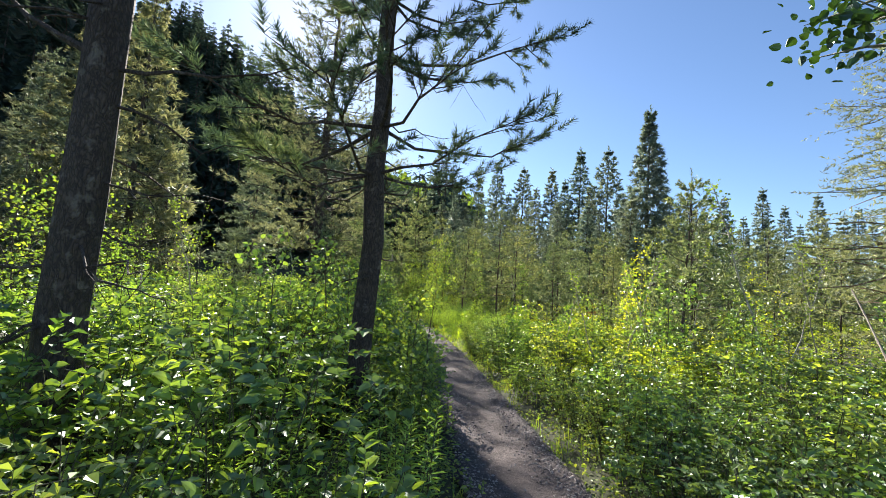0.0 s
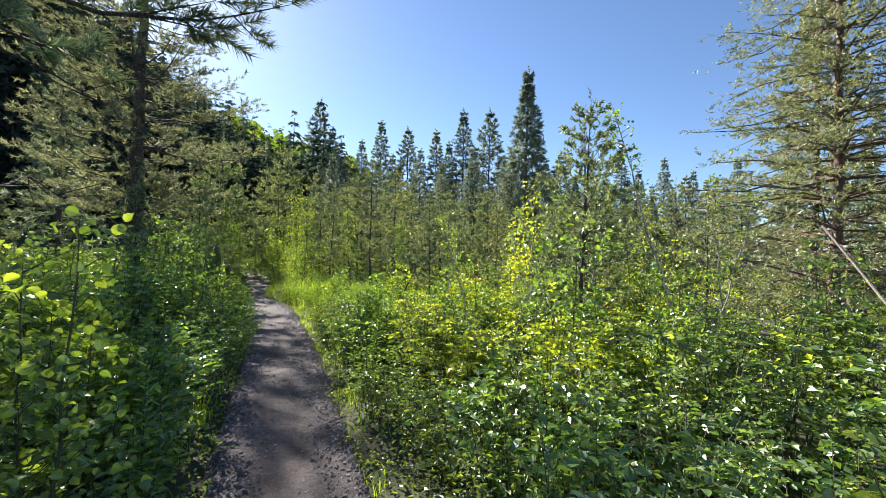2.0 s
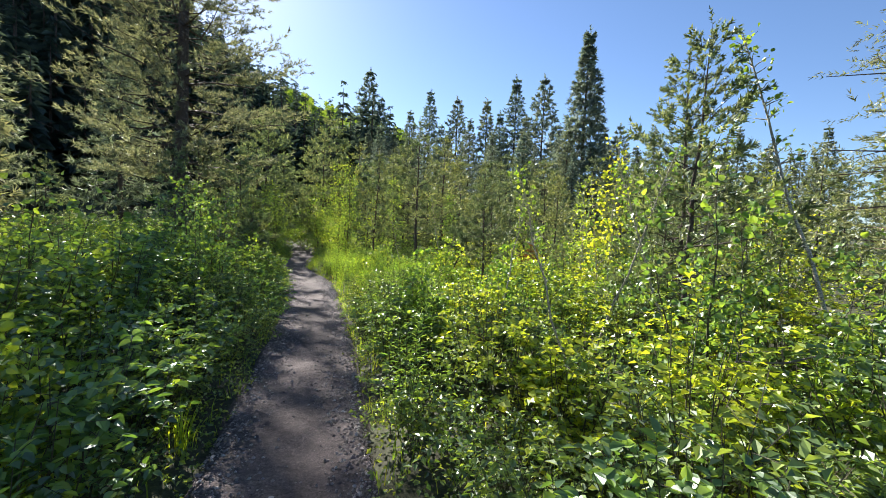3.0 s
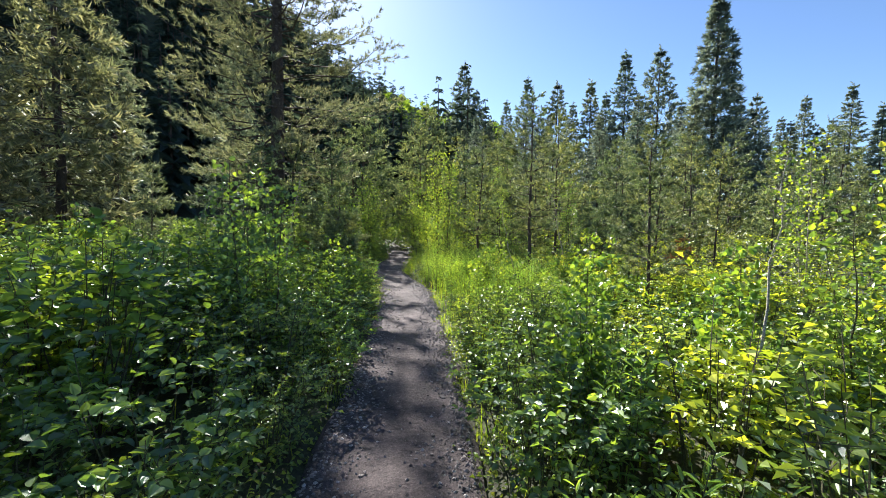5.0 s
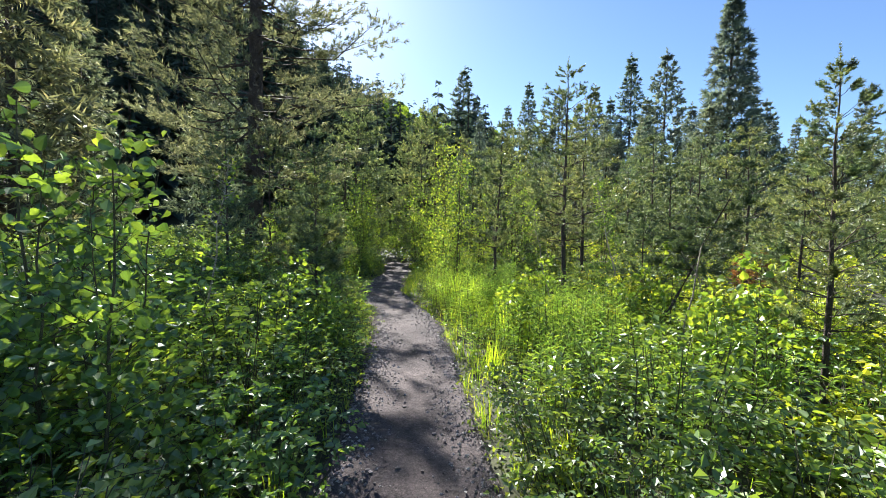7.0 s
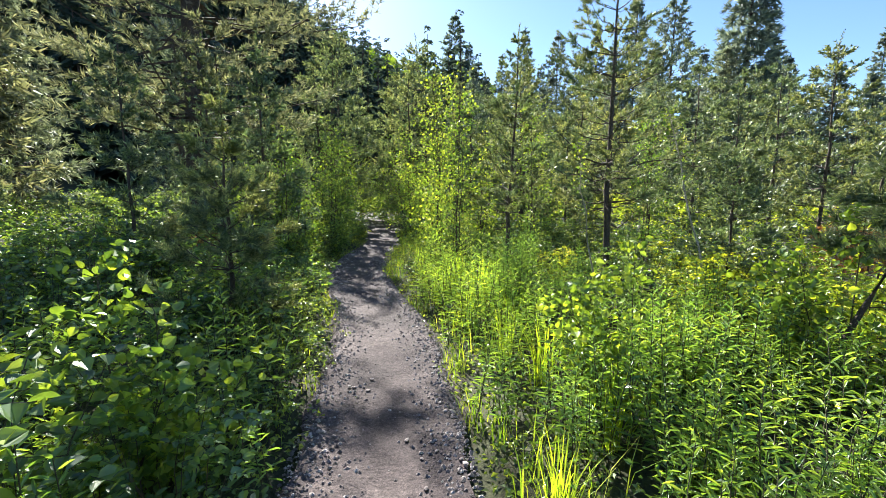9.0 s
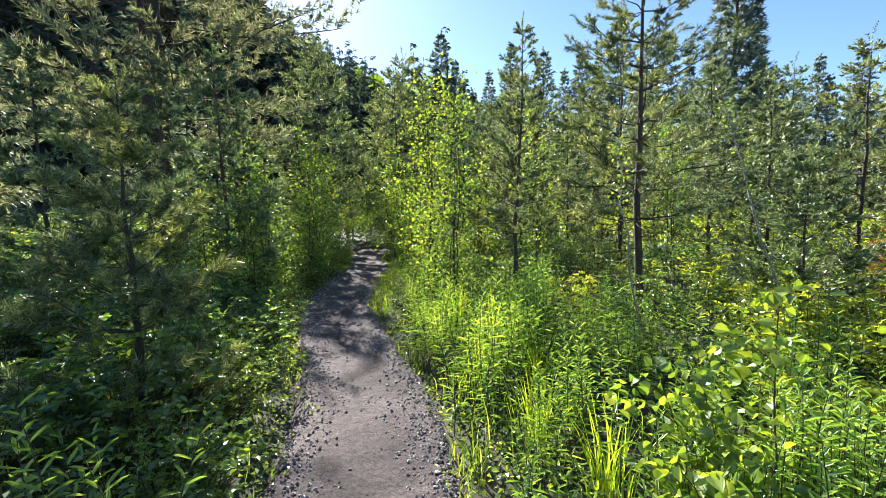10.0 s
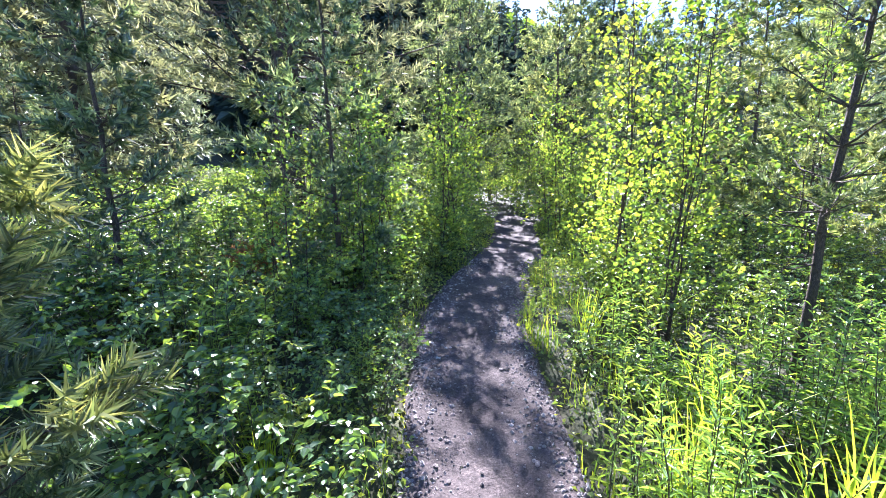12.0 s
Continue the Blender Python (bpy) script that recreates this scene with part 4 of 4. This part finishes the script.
def build_cover(name, label, n, xr, yr, size, low, high, material, keep):
    """Low leaf cover that fills the land beyond the shrubs."""
    geo = Geo()
    x, y = rng.uniform(*xr, n), rng.uniform(*yr, n)
    ok = keep(x, y)
    x, y = x[ok], y[ok]
    n = len(x)
    lump = 0.5 + 0.5 * np.sin(x * 2.3 + 1.7 * np.sin(y * 0.9)) * np.sin(y * 2.1 + 1.1 * np.sin(x * 1.1))
    z = ground_z(x, y) + (low + (high - low) * lump) * np.sqrt(rng.random(n))
    far = np.clip(np.hypot(x, y - 8) / 12, 0.8, 3.0)
    s = size * far * rng.uniform(0.7, 1.3, n)
    leaves(geo, np.stack([x, y, z], 1), rng.normal(size=(n, 3)) * (1, 1, 0.5), s, s * 0.65, 0.25, 0.6, False)
    tagged(new(name, geo.mesh(name, material)), label, "undergrowth", kind="stuff")


edge_of_trail = lambda x, y: (np.abs(x - trail_x(y)) > 0.46 + 0.05 * np.sin(y * 7.3) + 0.04 * np.sin(y * 17)) & (np.abs(x - trail_x(y)) < 1.15)
build_cover("trailside_herbs", "low leafy herbs along the edge of the trail", 95000, (-3.4, 2.2), (0.8, 24), 0.045, 0.02, 0.26, small_leaf, edge_of_trail)
off_trail = lambda gap: lambda x, y: np.abs(x - trail_x(y)) > gap
build_cover("low_undergrowth", "low green herbs covering the forest floor", 48000, (-7, 8), (0.3, 26), 0.045, 0.05, 0.45, broad_leaf, off_trail(0.62))
# the clearing's sunlight is partly painted into this cover's leaf colour
build_cover("meadow_undergrowth", "yellow-green undergrowth of the clearing, coloured brighter as if sunlit", 85000, (4, 34), (-6, 48), 0.066, 0.35, 1.1, sunlit_yellow_leaf, lambda x, y: (x > 4.5 + 0.3 * np.sin(y)) | (y > 24))
build_cover("woodland_undergrowth", "green undergrowth beneath the conifers", 75000, (-26, 4), (-8, 46), 0.075, 0.4, 1.3, small_leaf, lambda x, y: ((x < -5.5) | (y > 23)) & (np.abs(x - trail_x(y)) > 0.8))


# ---- stones on the trail ----
def pebble_mesh(seed):
    bm = bmesh.new()
    bmesh.ops.create_icosphere(bm, subdivisions=1, radius=1)
    r = random.Random(seed)
    for v in bm.verts:
        v.co *= r.uniform(0.75, 1.15)
        v.co.z *= 0.55
        v.co.x *= 1.25
    me = bpy.data.meshes.new("pebble")
    bm.to_mesh(me)
    bm.free()
    me.materials.append(pebble_stone)
    return me


shapes = [pebble_mesh(i) for i in range(6)]
for i in range(260):
    y = rng.uniform(2.6, 17.0)
    off = rng.choice((-1, 1)) * 0.46 * rng.random() ** 0.45
    ob = new("pebble", shapes[i % 6])
    ob.parent = trail
    s = rng.uniform(0.006, 0.017)
    ob.matrix_basis = pose(float(trail_x(y)) + off, y, float(trail_z(float(trail_x(y)) + off, y)) + 0.005, 0, 0, rng.uniform(0, 360)) @ Matrix.Scale(s, 4)


def build_gravel():
    """Small stones pressed into the trail, thickest along its edges."""
    geo = Geo()
    lump = np.array([[1, 0, 0], [0.3, 0.95, 0], [-0.8, 0.6, 0], [-0.8, -0.6, 0], [0.3, -0.95, 0], [0.1, 0.1, 0.75]])
    faces = np.array([[0, 1, 5], [1, 2, 5], [2, 3, 5], [3, 4, 5], [4, 0, 5]])
    n = 36000
    y = 2.2 + 17.8 * rng.random(n) ** 1.15
    off = rng.choice((-1, 1), n) * 0.5 * rng.random(n) ** 0.5
    patch = rng.random(n) < 0.22 + 0.75 * (np.abs(off) / 0.5) ** 2 + 0.25 * np.sin(y * 3.1 + off * 6) * np.sin(y * 1.3 + 2)
    y, off = y[patch], off[patch]
    n = len(y)
    x = trail_x(y) + off
    s = 0.004 + 0.013 * rng.random(n) ** 2.2
    a = rng.uniform(0, 6.28, n)
    p = lump[None] * rng.uniform(0.65, 1.25, (n, 6, 3)) * s[:, None, None]
    rx = p[..., 0] * np.cos(a)[:, None] - p[..., 1] * np.sin(a)[:, None]
    ry = p[..., 0] * np.sin(a)[:, None] + p[..., 1] * np.cos(a)[:, None]
    p = np.stack([rx + x[:, None], ry + y[:, None], p[..., 2] + (trail_z(x, y) + 0.001)[:, None]], -1)
    geo.put(p.reshape(-1, 3), (np.arange(n)[:, None, None] * 6 + faces[None]).reshape(-1, 3))
    ob = new("gravel", geo.mesh("gravel", pebble_stone))
    ob.parent = trail
    tagged(ob, "fine gravel", kind="stuff")


build_gravel()


# ---- dead wood ----
def make_stick(label, line, radius, twigs=0):
    """A bare dead branch along a line of places, with a few broken twigs."""
    at = np.array(line[0])
    root = tagged(new("dead_branch"), label, "branch")
    root.location = at
    geo = Geo()
    pts = np.concatenate([bent(np.array(a) - at, np.array(b) - at, 5, 0, 0.012)[: (5 if i == len(line) - 2 else 4)] for i, (a, b) in enumerate(zip(line, line[1:]))])
    tube(geo, pts, np.linspace(radius, radius * 0.4, len(pts)), 7, 0.1)
    part("stick", geo, dead_wood, root, smooth=True)
    for _ in range(twigs):
        geo = Geo()
        q = pts[rng.integers(1, len(pts))]
        tube(geo, bent(q, q + rng.normal(size=3) * 0.16, 4, 0, 0.012), radius * np.array([0.45, 0.35, 0.25, 0.12]), 5)
        part("twig", geo, dead_wood, root)


make_stick("pale dead pole leaning among the bushes", ((3.7, 3.0, -0.05), (3.95, 3.54, 0.5), (4.6, 4.85, 1.8)), 0.022, 4)
make_stick("thin dead branch caught in the bushes", ((3.0, 5.95, 0.0), (3.2, 5.9, 0.72), (4.15, 5.7, 0.78)), 0.011, 4)
make_stick("grey dead branch lying in the undergrowth", ((2.3, 4.6, 0.0), (2.6, 4.75, 0.35), (3.3, 4.5, 0.55)), 0.009, 5)
make_stick("grey dead branch lying in the undergrowth", ((4.3, 4.6, 0.02), (4.0, 4.7, 0.4), (3.5, 5.1, 0.85)), 0.016, 4)
make_stick("dead stem standing among the bushes", ((2.35, 12.0, 0.0), (2.3, 12.05, 0.6), (2.6, 12.3, 1.5)), 0.012, 8)

# ---- rusty dead young pines ----
rusty = make_pine("dead_pine", "small dead pine with rust-red needles", 1.3, 0.035, 0.5, 0.2, 7, 5, 5, 20, 0.06, 0.01, rust_needle, young_bark, 0.1, (0.2, 0), 4, 6, shoot_len=0.12, forks=2)
put(rusty, 5.5, 16.3, 0, 0.9, True)
put(rusty, -4.3, 16.9, 60, 0.85, tilt=(0, 35))
put(rusty, 6.3, 17.6, 150, 0.8)
